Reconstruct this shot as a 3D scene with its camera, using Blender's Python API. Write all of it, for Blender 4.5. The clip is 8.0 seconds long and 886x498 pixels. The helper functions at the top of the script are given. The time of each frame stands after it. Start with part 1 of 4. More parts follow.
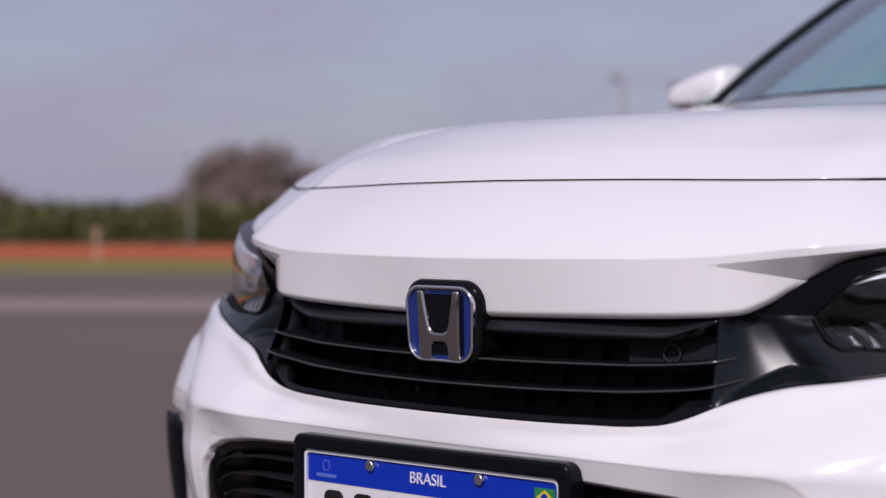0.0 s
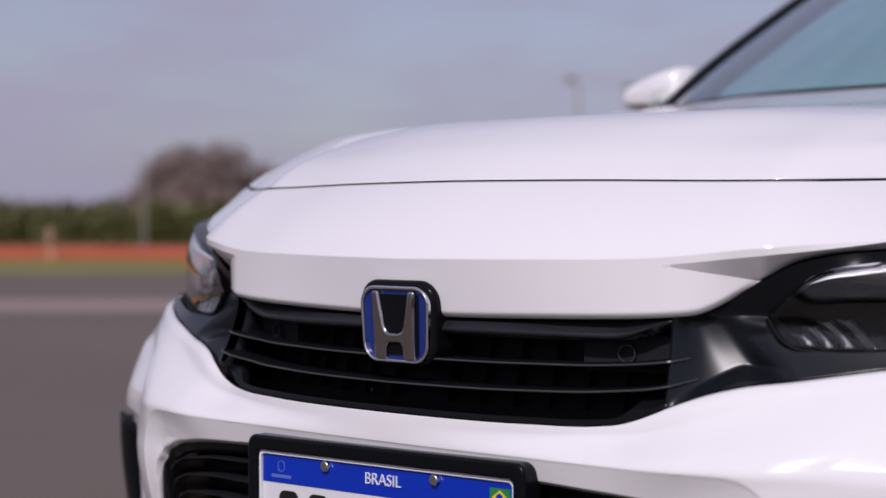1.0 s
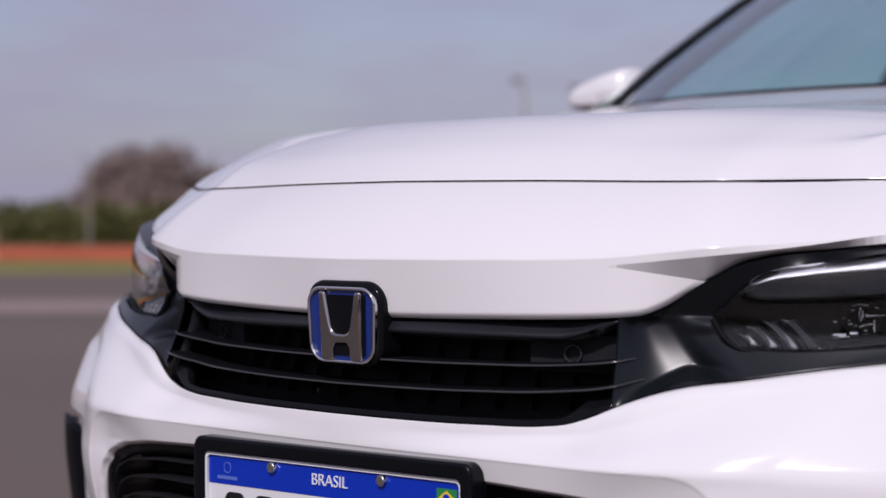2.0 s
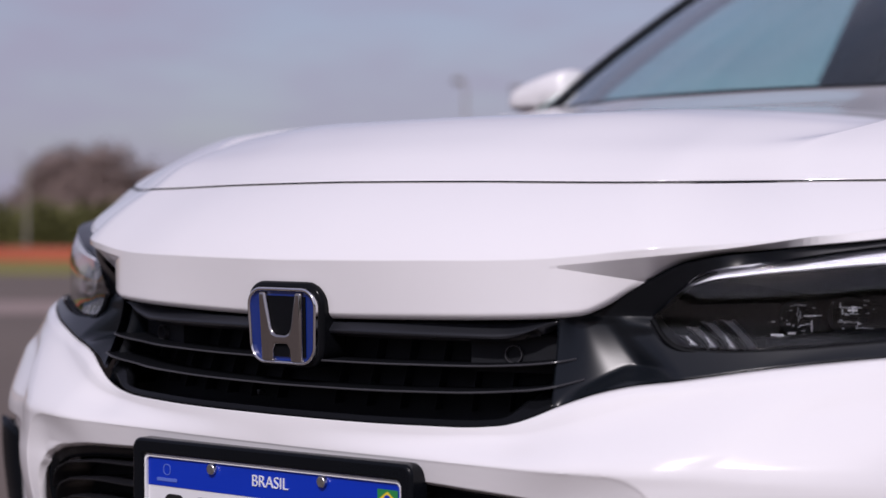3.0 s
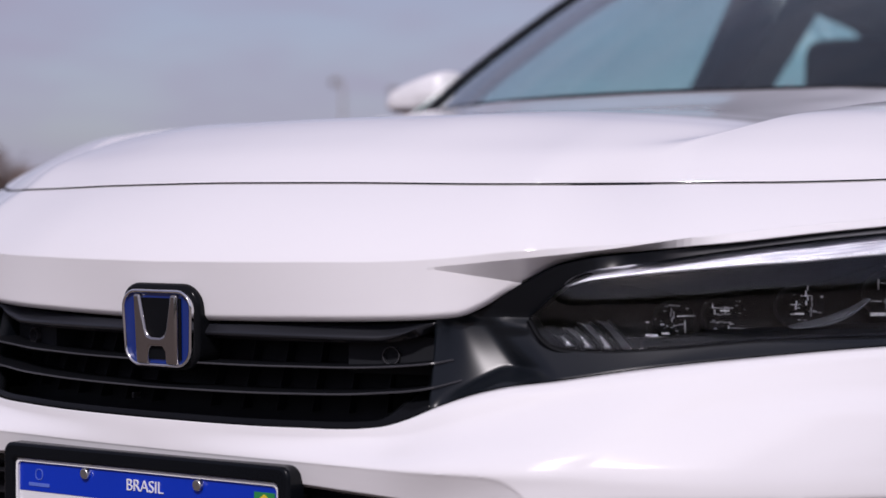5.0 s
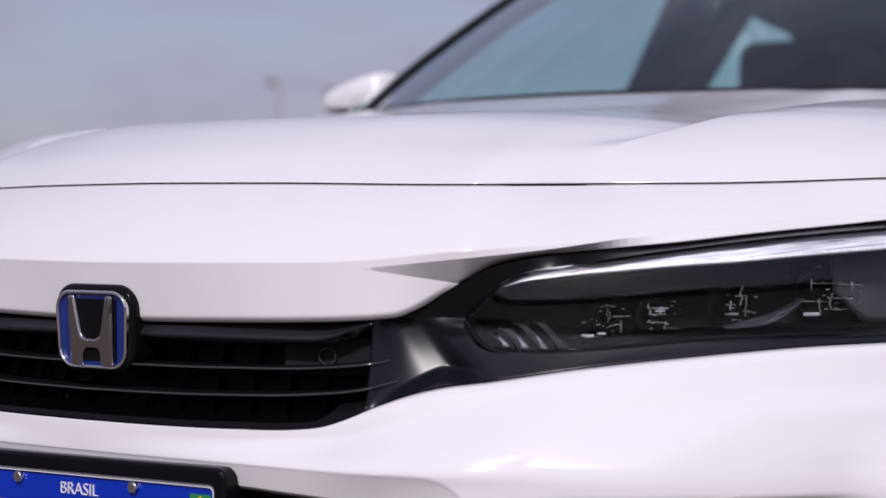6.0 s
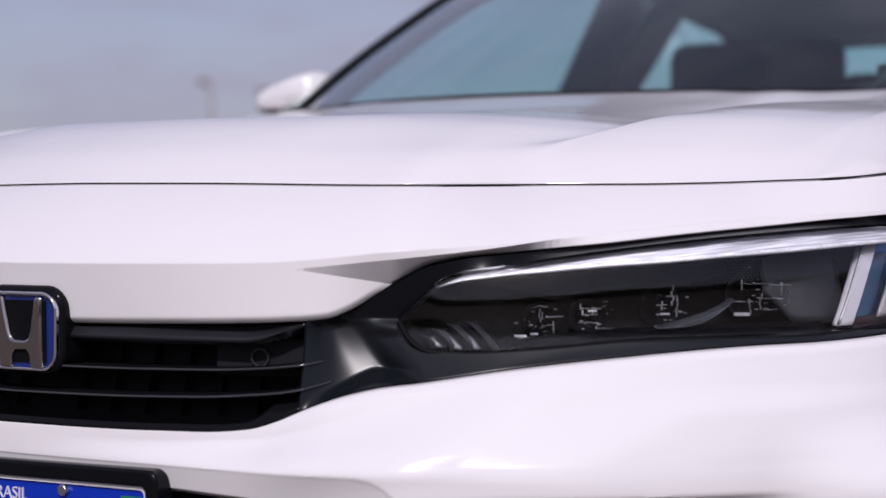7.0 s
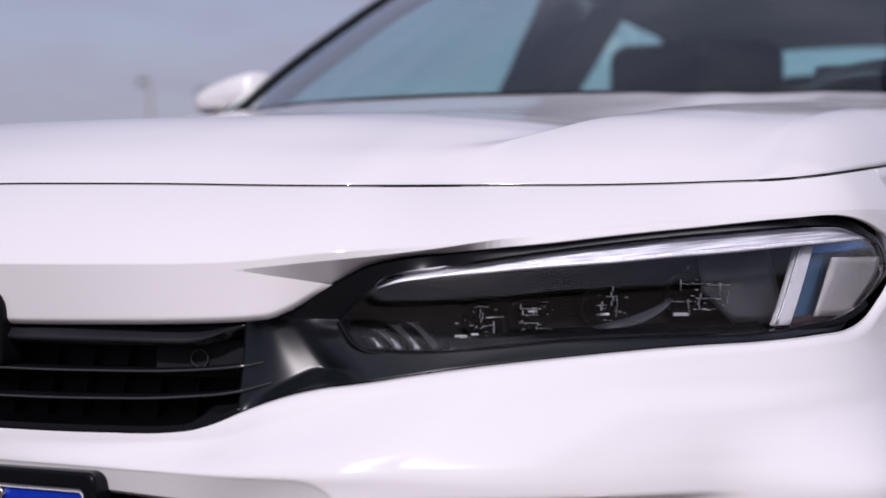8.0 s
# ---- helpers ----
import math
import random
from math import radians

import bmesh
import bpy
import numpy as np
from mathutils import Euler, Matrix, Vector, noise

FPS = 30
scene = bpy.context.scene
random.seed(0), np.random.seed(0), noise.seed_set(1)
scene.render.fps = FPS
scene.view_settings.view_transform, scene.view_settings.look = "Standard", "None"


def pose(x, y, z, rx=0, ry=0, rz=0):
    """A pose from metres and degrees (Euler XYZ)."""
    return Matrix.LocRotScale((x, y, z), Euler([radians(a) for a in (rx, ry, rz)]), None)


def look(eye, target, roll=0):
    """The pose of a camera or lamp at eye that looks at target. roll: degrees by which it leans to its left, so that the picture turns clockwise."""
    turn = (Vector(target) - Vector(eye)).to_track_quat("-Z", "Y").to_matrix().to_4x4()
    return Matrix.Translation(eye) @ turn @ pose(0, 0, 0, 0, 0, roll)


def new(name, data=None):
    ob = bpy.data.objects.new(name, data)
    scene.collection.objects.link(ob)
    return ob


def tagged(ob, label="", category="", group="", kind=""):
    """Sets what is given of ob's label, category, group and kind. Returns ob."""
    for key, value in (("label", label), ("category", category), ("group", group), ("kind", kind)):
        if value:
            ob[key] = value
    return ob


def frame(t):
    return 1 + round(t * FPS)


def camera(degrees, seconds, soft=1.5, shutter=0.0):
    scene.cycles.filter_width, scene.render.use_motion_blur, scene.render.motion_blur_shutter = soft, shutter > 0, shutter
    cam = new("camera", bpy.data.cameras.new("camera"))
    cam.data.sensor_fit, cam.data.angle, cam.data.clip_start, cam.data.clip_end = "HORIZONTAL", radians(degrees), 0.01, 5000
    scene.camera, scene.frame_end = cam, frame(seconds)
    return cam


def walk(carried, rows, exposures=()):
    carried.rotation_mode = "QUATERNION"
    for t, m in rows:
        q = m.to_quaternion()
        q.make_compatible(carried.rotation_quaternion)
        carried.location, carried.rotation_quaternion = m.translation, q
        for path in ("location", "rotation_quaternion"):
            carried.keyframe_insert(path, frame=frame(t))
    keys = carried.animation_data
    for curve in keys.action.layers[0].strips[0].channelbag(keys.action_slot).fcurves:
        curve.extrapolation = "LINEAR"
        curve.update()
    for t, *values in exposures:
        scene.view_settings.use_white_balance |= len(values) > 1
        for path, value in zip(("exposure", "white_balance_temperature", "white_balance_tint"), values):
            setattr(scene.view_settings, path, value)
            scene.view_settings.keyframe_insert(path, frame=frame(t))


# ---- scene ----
cam = camera(30.0, 8.0, soft=1.5)
cam.data.dof.use_dof, cam.data.dof.focus_distance, cam.data.dof.aperture_fstop = True, 1.88, 3.5
EYE = (1.288, -1.333, 0.697)
ROWS = [
    (0.0, 42.93, -0.789, 0.316), (0.5, 42.195, -0.779, 0.326), (1.0, 41.378, -0.766, 0.332), (1.5, 40.492, -0.753, 0.339),
    (3.0, 37.483, -0.699, 0.369), (3.5, 36.437, -0.68, 0.378), (4.0, 35.369, -0.661, 0.382), (4.5, 34.296, -0.641, 0.391),
    (6.0, 31.048, -0.587, 0.412), (6.5, 29.875, -0.567, 0.416), (7.0, 28.724, -0.549, 0.43), (7.5, 27.698, -0.533, 0.437),
    (8.0, 26.667, -0.516, 0.447),
]


def ahead(yaw, pitch, far=10.0):
    a, b = radians(yaw), radians(pitch)
    return (EYE[0] - far * math.sin(a) * math.cos(b), EYE[1] + far * math.cos(a) * math.cos(b), EYE[2] + far * math.sin(b))


walk(cam, [(t, look(EYE, ahead(yaw, pitch), roll)) for t, yaw, pitch, roll in ROWS], [(0.0, 0.10, 6180, 19.0), (8.0, 0.13, 6180, 19.0)])
# ---- sky, sun ----
SUN_DIR = Vector((0.36, -0.72, 0.68)).normalized()      # from the place towards the sun
world = bpy.data.worlds.new("sky")
scene.world = world
world.use_nodes = True
wn, wl = world.node_tree.nodes, world.node_tree.links
wn.clear()
sky = wn.new("ShaderNodeTexSky")
sky.sky_type, sky.sun_disc = "NISHITA", False
sky.sun_elevation, sky.sun_rotation = math.asin(SUN_DIR.z), math.atan2(SUN_DIR.x, SUN_DIR.y)
sky.air_density, sky.dust_density, sky.ozone_density = 1.0, 2.0, 1.0
coord = wn.new("ShaderNodeTexCoord")
stretch = wn.new("ShaderNodeMapping")
stretch.inputs["Scale"].default_value = (2.2, 2.2, 9.0)
cloud = wn.new("ShaderNodeTexNoise")
cloud.inputs["Scale"].default_value, cloud.inputs["Detail"].default_value, cloud.inputs["Roughness"].default_value = 2.8, 6.0, 0.55
ramp = wn.new("ShaderNodeValToRGB")
ramp.color_ramp.elements[0].position, ramp.color_ramp.elements[1].position = 0.36, 0.66
ramp.color_ramp.elements[0].color, ramp.color_ramp.elements[1].color = (0.52, 0.52, 0.52, 1), (0.95, 0.95, 0.95, 1)
veil = wn.new("ShaderNodeMix")
veil.data_type = "RGBA"
veil.inputs["B"].default_value = (3.58, 3.42, 4.30, 1)
bg = wn.new("ShaderNodeBackground")
bg.inputs["Strength"].default_value = 0.092
wout = wn.new("ShaderNodeOutputWorld")
wl.new(coord.outputs["Generated"], stretch.inputs["Vector"])
wl.new(stretch.outputs["Vector"], cloud.inputs["Vector"])
wl.new(cloud.outputs["Fac"], ramp.inputs["Fac"])
wl.new(ramp.outputs["Color"], veil.inputs["Factor"])
wl.new(sky.outputs["Color"], veil.inputs["A"])
wl.new(veil.outputs["Result"], bg.inputs["Color"])
wl.new(bg.outputs["Background"], wout.inputs["Surface"])
lamp = bpy.data.lights.new("sun", "SUN")
lamp.energy, lamp.angle, lamp.color = 2.35, radians(3.0), (1.0, 0.95, 0.90)
sun = new("sun", lamp)
sun.matrix_world = look(SUN_DIR * 40, (0, 0, 0))


# ---- materials ----
def material(name, colour, rough=0.5, metal=0.0, vary=0.0, scale=30.0, fine=300.0, bump=0.0, coat=0.0, per=0.0, glass=0.0, ior=1.45, spec=0.5):
    m = bpy.data.materials.new(name)
    m.use_nodes = True
    n, l = m.node_tree.nodes, m.node_tree.links
    b = n["Principled BSDF"]
    b.inputs["Base Color"].default_value = (*colour, 1)
    b.inputs["Roughness"].default_value, b.inputs["Metallic"].default_value = rough, metal
    b.inputs["Coat Weight"].default_value, b.inputs["Coat Roughness"].default_value = coat, 0.04
    b.inputs["Transmission Weight"].default_value, b.inputs["IOR"].default_value = glass, ior
    b.inputs["Specular IOR Level"].default_value = spec
    if vary or bump or per:
        tc = n.new("ShaderNodeTexCoord")
        big, small = n.new("ShaderNodeTexNoise"), n.new("ShaderNodeTexNoise")
        big.inputs["Scale"].default_value, small.inputs["Scale"].default_value = scale, fine
        big.inputs["Detail"].default_value, small.inputs["Detail"].default_value = 4.0, 3.0
        for t in (big, small):
            l.new(tc.outputs["Object"], t.inputs["Vector"])
        add = n.new("ShaderNodeMath")
        l.new(big.outputs["Fac"], add.inputs[0])
        l.new(small.outputs["Fac"], add.inputs[1])
        src = add.outputs[0]
        if per:
            oi = n.new("ShaderNodeNewGeometry")
            a2 = n.new("ShaderNodeMath")
            a2.operation = "MULTIPLY_ADD"
            a2.inputs[1].default_value = per
            l.new(oi.outputs["Random Per Island"], a2.inputs[0])
            l.new(src, a2.inputs[2])
            src = a2.outputs[0]
        rng = n.new("ShaderNodeMapRange")
        rng.inputs["From Min"].default_value, rng.inputs["From Max"].default_value = 0.5, 1.5 + per
        rng.inputs["To Min"].default_value, rng.inputs["To Max"].default_value = 1 - vary, 1 + vary
        l.new(src, rng.inputs["Value"])
        mul = n.new("ShaderNodeVectorMath")
        mul.operation = "SCALE"
        mul.inputs[0].default_value = colour
        l.new(rng.outputs["Result"], mul.inputs["Scale"])
        l.new(mul.outputs["Vector"], b.inputs["Base Color"])
        if bump:
            bp = n.new("ShaderNodeBump")
            bp.inputs["Strength"].default_value, bp.inputs["Distance"].default_value = bump, 0.002
            l.new(small.outputs["Fac"], bp.inputs["Height"])
            l.new(bp.outputs["Normal"], b.inputs["Normal"])
    return m


WHITE = material("pearl white paint", (0.80, 0.785, 0.80), 0.5, 0.0, 0.012, 6.0, 900.0, 0.0, 1.0, spec=0.25)
WHITE.node_tree.nodes["Principled BSDF"].inputs["Coat Roughness"].default_value = 0.10
BLACK = material("gloss black trim", (0.006, 0.0065, 0.008), 0.15, 0.0, 0.1, 8.0, 400.0, 0.0, spec=0.12)
SATIN = material("satin black plastic", (0.004, 0.005, 0.007), 0.25, 0.0, 0.15, 10.0, 700.0, 0.0, spec=0.18)
WING = material("piano black trim", (0.006, 0.008, 0.011), 0.29, 0.0, 0.1, 10.0, 700.0, 0.0, 0.2, spec=0.32)
WING.node_tree.nodes["Principled BSDF"].inputs["Coat Roughness"].default_value = 0.34
BROW = material("gloss black lamp border", (0.0045, 0.0055, 0.0075), 0.29, 0.0, 0.1, 10.0, 700.0, 0.0, 0.05, spec=0.25)
BAR = material("satin slate bar", (0.012, 0.013, 0.017), 0.34, 0.0, 0.1, 10.0, 700.0, 0.0, spec=0.6)
LAMPFIN = material("lamp fin grey", (0.006, 0.0065, 0.008), 0.3, 0.0, 0.1)
MATT = material("matt black plastic", (0.012, 0.013, 0.016), 0.6, 0.0, 0.2, 20.0, 900.0, 0.1, spec=0.2)
INLAY = material("deep black inlay", (0.0045, 0.005, 0.0065), 0.6, 0.0, 0.2, 40.0, 900.0, 0.0, spec=0.1)
SLATEDGE = material("satin slat edge", (0.045, 0.045, 0.05), 0.28, 0.0, 0.1, 20.0, 500.0, 0.0)
SLAT = material("grille slat plastic", (0.014, 0.014, 0.017), 0.3, 0.0, 0.1, 20.0, 500.0, 0.02)
CHROME = material("chrome", (0.78, 0.78, 0.80), 0.08, 1.0, 0.03, 40.0, 300.0)
SATINCHROME = material("dark polished chrome", (0.42, 0.40, 0.39), 0.10, 1.0, 0.05, 40.0, 300.0)
BLUE = material("blue emblem enamel", (0.0045, 0.023, 0.17), 0.15, 0.0, 0.08, 60.0, 600.0, 0.0, 1.0)
PLATEBLUE = material("plate blue", (0.002, 0.030, 0.42), 0.32, 0.0, 0.05, 20.0, 900.0, 0.02)
PLATEWHITE = material("plate white", (0.72, 0.72, 0.74), 0.35, 0.0, 0.04, 20.0, 900.0, 0.02)
INK = material("plate black ink", (0.01, 0.01, 0.01), 0.4, 0.0, 0.1)
INKWHITE = material("plate white ink", (0.80, 0.80, 0.82), 0.4, 0.0, 0.02)
PALEBLUE = material("plate pale blue ink", (0.10, 0.16, 0.55), 0.4, 0.0, 0.05)
FLAGGREEN = material("flag green", (0.02, 0.22, 0.06), 0.4, 0.0, 0.05)
FLAGYELLOW = material("flag yellow", (0.75, 0.55, 0.02), 0.4, 0.0, 0.05)
GALV = material("zinc screw", (0.55, 0.55, 0.54), 0.3, 1.0, 0.15, 200.0, 900.0, 0.05)
LENS = material("clear lamp lens", (0.97, 0.98, 1.0), 0.02, 0.0, glass=1.0, ior=1.345)
REFLECTOR = material("lamp reflector", (0.90, 0.91, 0.93), 0.24, 0.9, 0.05, 60.0, 500.0)
# lit and shaded copies of one reflector: glints put into the colour
FACET = material("lit lamp facets", (0.46, 0.47, 0.50), 0.25, 0.6, 0.3, 60.0, 500.0)
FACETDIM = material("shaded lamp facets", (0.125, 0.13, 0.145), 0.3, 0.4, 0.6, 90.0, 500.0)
BLADEGLINT = material("grey blade glint", (0.13, 0.135, 0.15), 0.3, 0.3, 0.3, 60.0, 500.0)
STRIPEDGE = material("silvered strip edge", (0.44, 0.44, 0.48), 0.45, 0.2, 0.4, 40.0, 400.0)
LAMPDARK = material("smoked lamp housing", (0.002, 0.0022, 0.003), 0.5, 0.0, 0.15, 30.0, 500.0, 0.0, spec=0.03)
HAZEGREY = material("grey lamp bezel with haze tone", (0.013, 0.0145, 0.018), 0.35, 0.0, 0.5, 90.0, 500.0)
LAMPGREY = material("lamp bezel grey", (0.030, 0.033, 0.040), 0.25, 0.0, 0.1, 30.0, 500.0, 0.0, spec=0.3)
DIFFUSER = material("silvered lamp strip", (0.62, 0.62, 0.66), 0.45, 0.25)


def streak(m, low, high):
    """Fine lengthwise streaks in a part's colour."""
    n, l = m.node_tree.nodes, m.node_tree.links
    tc, turn, mp, tex, cr = n.new("ShaderNodeTexCoord"), n.new("ShaderNodeMapping"), n.new("ShaderNodeMapping"), n.new("ShaderNodeTexNoise"), n.new("ShaderNodeValToRGB")
    turn.inputs["Rotation"].default_value = (0.0, radians(9.7), 0.0)
    mp.inputs["Scale"].default_value = (5.0, 5.0, 160.0)
    tex.inputs["Scale"].default_value, tex.inputs["Detail"].default_value = 2.0, 3.0
    cr.color_ramp.elements[0].position, cr.color_ramp.elements[1].position = 0.35, 0.65
    cr.color_ramp.elements[0].color, cr.color_ramp.elements[1].color = (*low, 1), (*high, 1)
    l.new(tc.outputs["Object"], turn.inputs["Vector"])
    l.new(turn.outputs["Vector"], mp.inputs["Vector"])
    l.new(mp.outputs["Vector"], tex.inputs["Vector"])
    l.new(tex.outputs["Fac"], cr.inputs["Fac"])
    l.new(cr.outputs["Color"], n["Principled BSDF"].inputs["Base Color"])


streak(DIFFUSER, (0.14, 0.14, 0.17), (0.52, 0.52, 0.58))
LAMPBLUE = material("deep blue lamp panel", (0.010, 0.10, 0.34), 0.2, 0.0, 0.15, 40.0, 500.0)
SIDELIGHT = material("frosted lamp bar", (0.30, 0.295, 0.33), 0.22, 0.0, 0.08, 60.0, 600.0, 0.02, 0.6)
SIDEGREY = material("pale grey reflector", (0.17, 0.165, 0.175), 0.4, 0.0, 0.08, 60.0, 900.0, 0.05)
LAMPSLATE = material("slate lamp panel", (0.016, 0.038, 0.072), 0.25, 0.0, 0.1, 40.0, 500.0)
AMBER = material("amber lamp glass", (0.020, 0.012, 0.012), 0.25, 0.0, 0.1, 40.0, 400.0)
GLASS = material("tinted car glass", (0.71, 0.92, 0.91), 0.0, 0.0, glass=1.0, ior=1.32)
CABIN = material("dark cabin plastic", (0.006, 0.008, 0.011), 0.6, 0.0, 0.2, 20.0, 600.0, 0.1)
REFLECTGREY = material("grey reflection-toned panel", (0.030, 0.032, 0.044), 0.6, 0.0, 0.2, 20.0, 600.0, 0.1)
CLOTH = material("dark seat cloth", (0.010, 0.013, 0.017), 0.9, 0.0, 0.25, 30.0, 900.0, 0.3)
TYRE = material("tyre rubber", (0.018, 0.018, 0.018), 0.75, 0.0, 0.2, 20.0, 300.0, 0.3)
ALLOY = material("alloy wheel", (0.45, 0.46, 0.48), 0.25, 1.0, 0.05, 30.0, 300.0)
TAILRED = material("tail lamp red", (0.35, 0.01, 0.01), 0.15, 0.0, 0.1, 30.0, 300.0, 0.0, 1.0)


# ---- mesh helpers ----
def link(name, me, mat, parent=None, label="", sharp=35.0):
    me.materials.append(mat)
    me.shade_smooth()
    if sharp:
        me.set_sharp_from_angle(angle=radians(sharp))
    ob = new(name, me)
    ob.parent = parent
    return tagged(ob, label)


def mesh(name, verts, faces):
    me = bpy.data.meshes.new(name)
    me.from_pydata([tuple(v) for v in verts], [], faces)
    me.validate()
    return me


def solid(ob, thick, offset=-1.0):
    m = ob.modifiers.new("thickness", "SOLIDIFY")
    m.thickness, m.offset, m.use_even_offset = thick, offset, False
    return ob


def rounded(ob, width, segments=2):
    m = ob.modifiers.new("soft edge", "BEVEL")
    m.width, m.segments, m.limit_method = width, segments, "ANGLE"
    return ob


def sheet(rows, flip=False):
    """Vertices and faces of a grid of points (a list of rows)."""
    n, k = len(rows), len(rows[0])
    verts = [p for r in rows for p in r]
    faces = []
    for i in range(n - 1):
        for j in range(k - 1):
            q = (i * k + j, i * k + j + 1, (i + 1) * k + j + 1, (i + 1) * k + j)
            faces.append(q[::-1] if flip else q)
    return verts, faces


def join(*groups):
    verts, faces = [], []
    for v, f in groups:
        o = len(verts)
        verts += v
        faces += [tuple(i + o for i in q) for q in f]
    return verts, faces


def welded(name, verts, faces, dist=2e-4):
    bm = bmesh.new()
    bm.from_mesh(mesh("tmp", verts, faces))
    bmesh.ops.remove_doubles(bm, verts=bm.verts, dist=dist)
    bmesh.ops.dissolve_degenerate(bm, dist=1e-6, edges=bm.edges)
    me = bpy.data.meshes.new(name)
    bm.to_mesh(me)
    bm.free()
    return me


def block(w, d, h, at=(0, 0, 0), bevel=0.0, seg=2):
    """A bevelled box about a centre, as (verts, faces)."""
    bm = bmesh.new()
    bmesh.ops.create_cube(bm, size=1.0, matrix=Matrix.Translation(at) @ Matrix.Diagonal((w, d, h, 1)))
    if bevel:
        bmesh.ops.bevel(bm, geom=bm.edges[:], offset=bevel, segments=seg, profile=0.5, affect="EDGES")
    bm.verts.index_update()
    out = ([v.co.copy() for v in bm.verts], [tuple(v.index for v in f.verts) for f in bm.faces])
    bm.free()
    return out


def rod(path, radius, sides=8, taper=1.0):
    """A tube along a path of points, closed at the ends."""
    pts = [Vector(p) for p in path]
    verts, faces = [], []
    for i, p in enumerate(pts):
        d = (pts[min(i + 1, len(pts) - 1)] - pts[max(i - 1, 0)]).normalized()
        a = d.cross((0, 0, 1) if abs(d.z) < 0.9 else (1, 0, 0)).normalized()
        b = d.cross(a)
        r = radius * (1 + (taper - 1) * i / max(1, len(pts) - 1))
        verts += [p + r * (math.cos(2 * math.pi * j / sides) * a + math.sin(2 * math.pi * j / sides) * b) for j in range(sides)]
    for i in range(len(pts) - 1):
        for j in range(sides):
            k = (j + 1) % sides
            faces.append((i * sides + j, i * sides + k, (i + 1) * sides + k, (i + 1) * sides + j))
    faces.append(tuple(range(sides - 1, -1, -1)))
    faces.append(tuple((len(pts) - 1) * sides + j for j in range(sides)))
    return verts, faces


def slab(outline, depth, m=Matrix()):
    """A flat shape in x-z, extruded by depth along +y, laid by m; front at y = 0."""
    n = len(outline)
    verts = [m @ Vector((x, 0, z)) for x, z in outline] + [m @ Vector((x, depth, z)) for x, z in outline]
    faces = [tuple(range(n)), tuple(range(2 * n - 1, n - 1, -1))]
    faces += [(i, i + n, (i + 1) % n + n, (i + 1) % n) for i in range(n)]
    return verts, faces


def ring(outer, inner, depth, m=Matrix()):
    """A flat frame between two outlines of as many points, extruded."""
    n = len(outer)
    verts = [m @ Vector((x, y, z)) for y in (0, depth) for line in (outer, inner) for x, z in line]
    faces = []
    for i in range(n):
        j = (i + 1) % n
        faces += [(i, j, n + j, n + i), (2 * n + i, 3 * n + i, 3 * n + j, 2 * n + j), (i, 2 * n + i, 2 * n + j, j), (n + i, n + j, 3 * n + j, 3 * n + i)]
    return verts, faces


def round_rect(w, h, r, seg=6, taper=0.0):
    """Outline of a rounded rectangle about the centre; taper narrows the bottom."""
    out = []
    for cx, cz, a0 in ((w / 2 - r, h / 2 - r, 0), (-w / 2 + r, h / 2 - r, 90), (-w / 2 + r, -h / 2 + r, 180), (w / 2 - r, -h / 2 + r, 270)):
        for i in range(seg + 1):
            a = radians(a0 + 90 * i / seg)
            x, z = cx + r * math.cos(a), cz + r * math.sin(a)
            out.append((x * (1 - taper * (0.5 - z / h)), z))
    return out


def words(name, text, size, mat, parent, m, depth=0.0008, label="", squeeze=1.0):
    cu = bpy.data.curves.new(name, "FONT")
    cu.offset = -0.012 * size
    cu.body, cu.size, cu.extrude, cu.align_x, cu.align_y = text, size, depth, "CENTER", "CENTER"
    tmp = bpy.data.objects.new("tmp", cu)
    me = bpy.data.meshes.new_from_object(tmp)
    bpy.data.objects.remove(tmp)
    me.transform(m @ Matrix.Rotation(radians(90), 4, "X") @ Matrix.Diagonal((squeeze, 1, 1, 1)))
    return link(name, me, mat, parent, label)


# ---- the car's skin: s runs round the front in metres from the centre, z is height ----
def spline(pts, n=40):
    """A smooth curve through pts: dense samples (numpy), by Catmull-Rom."""
    p = np.array(pts, float)
    p = np.vstack([2 * p[0] - p[1], p, 2 * p[-1] - p[-2]])
    out = []
    for i in range(1, len(p) - 2):
        t = np.linspace(0, 1, n, endpoint=False)[:, None]
        a, b, c, d = p[i - 1:i + 3]
        out.append(0.5 * (2 * b + (c - a) * t + (2 * a - 5 * b + 4 * c - d) * t ** 2 + (3 * b - a - 3 * c + d) * t ** 3))
    out.append(p[-2][None])
    return np.vstack(out)


def along(pts):
    """A height (or any value) along s, from a few design points; even in s."""
    x, y = np.array(pts, float).T
    m = np.gradient(y, x)
    xs, ys = [x[:1]], [y[:1]]
    t = np.linspace(0, 1, 41)[1:]
    for i in range(len(x) - 1):
        h = x[i + 1] - x[i]
        xs.append(x[i] + h * t)
        ys.append((1 + 2 * t) * (1 - t) ** 2 * y[i] + t * (1 - t) ** 2 * h * m[i] + t * t * (3 - 2 * t) * y[i + 1] + t * t * (t - 1) * h * m[i + 1])
    xs, ys = np.concatenate(xs), np.concatenate(ys)
    return lambda s: float(np.interp(abs(s), xs, ys))


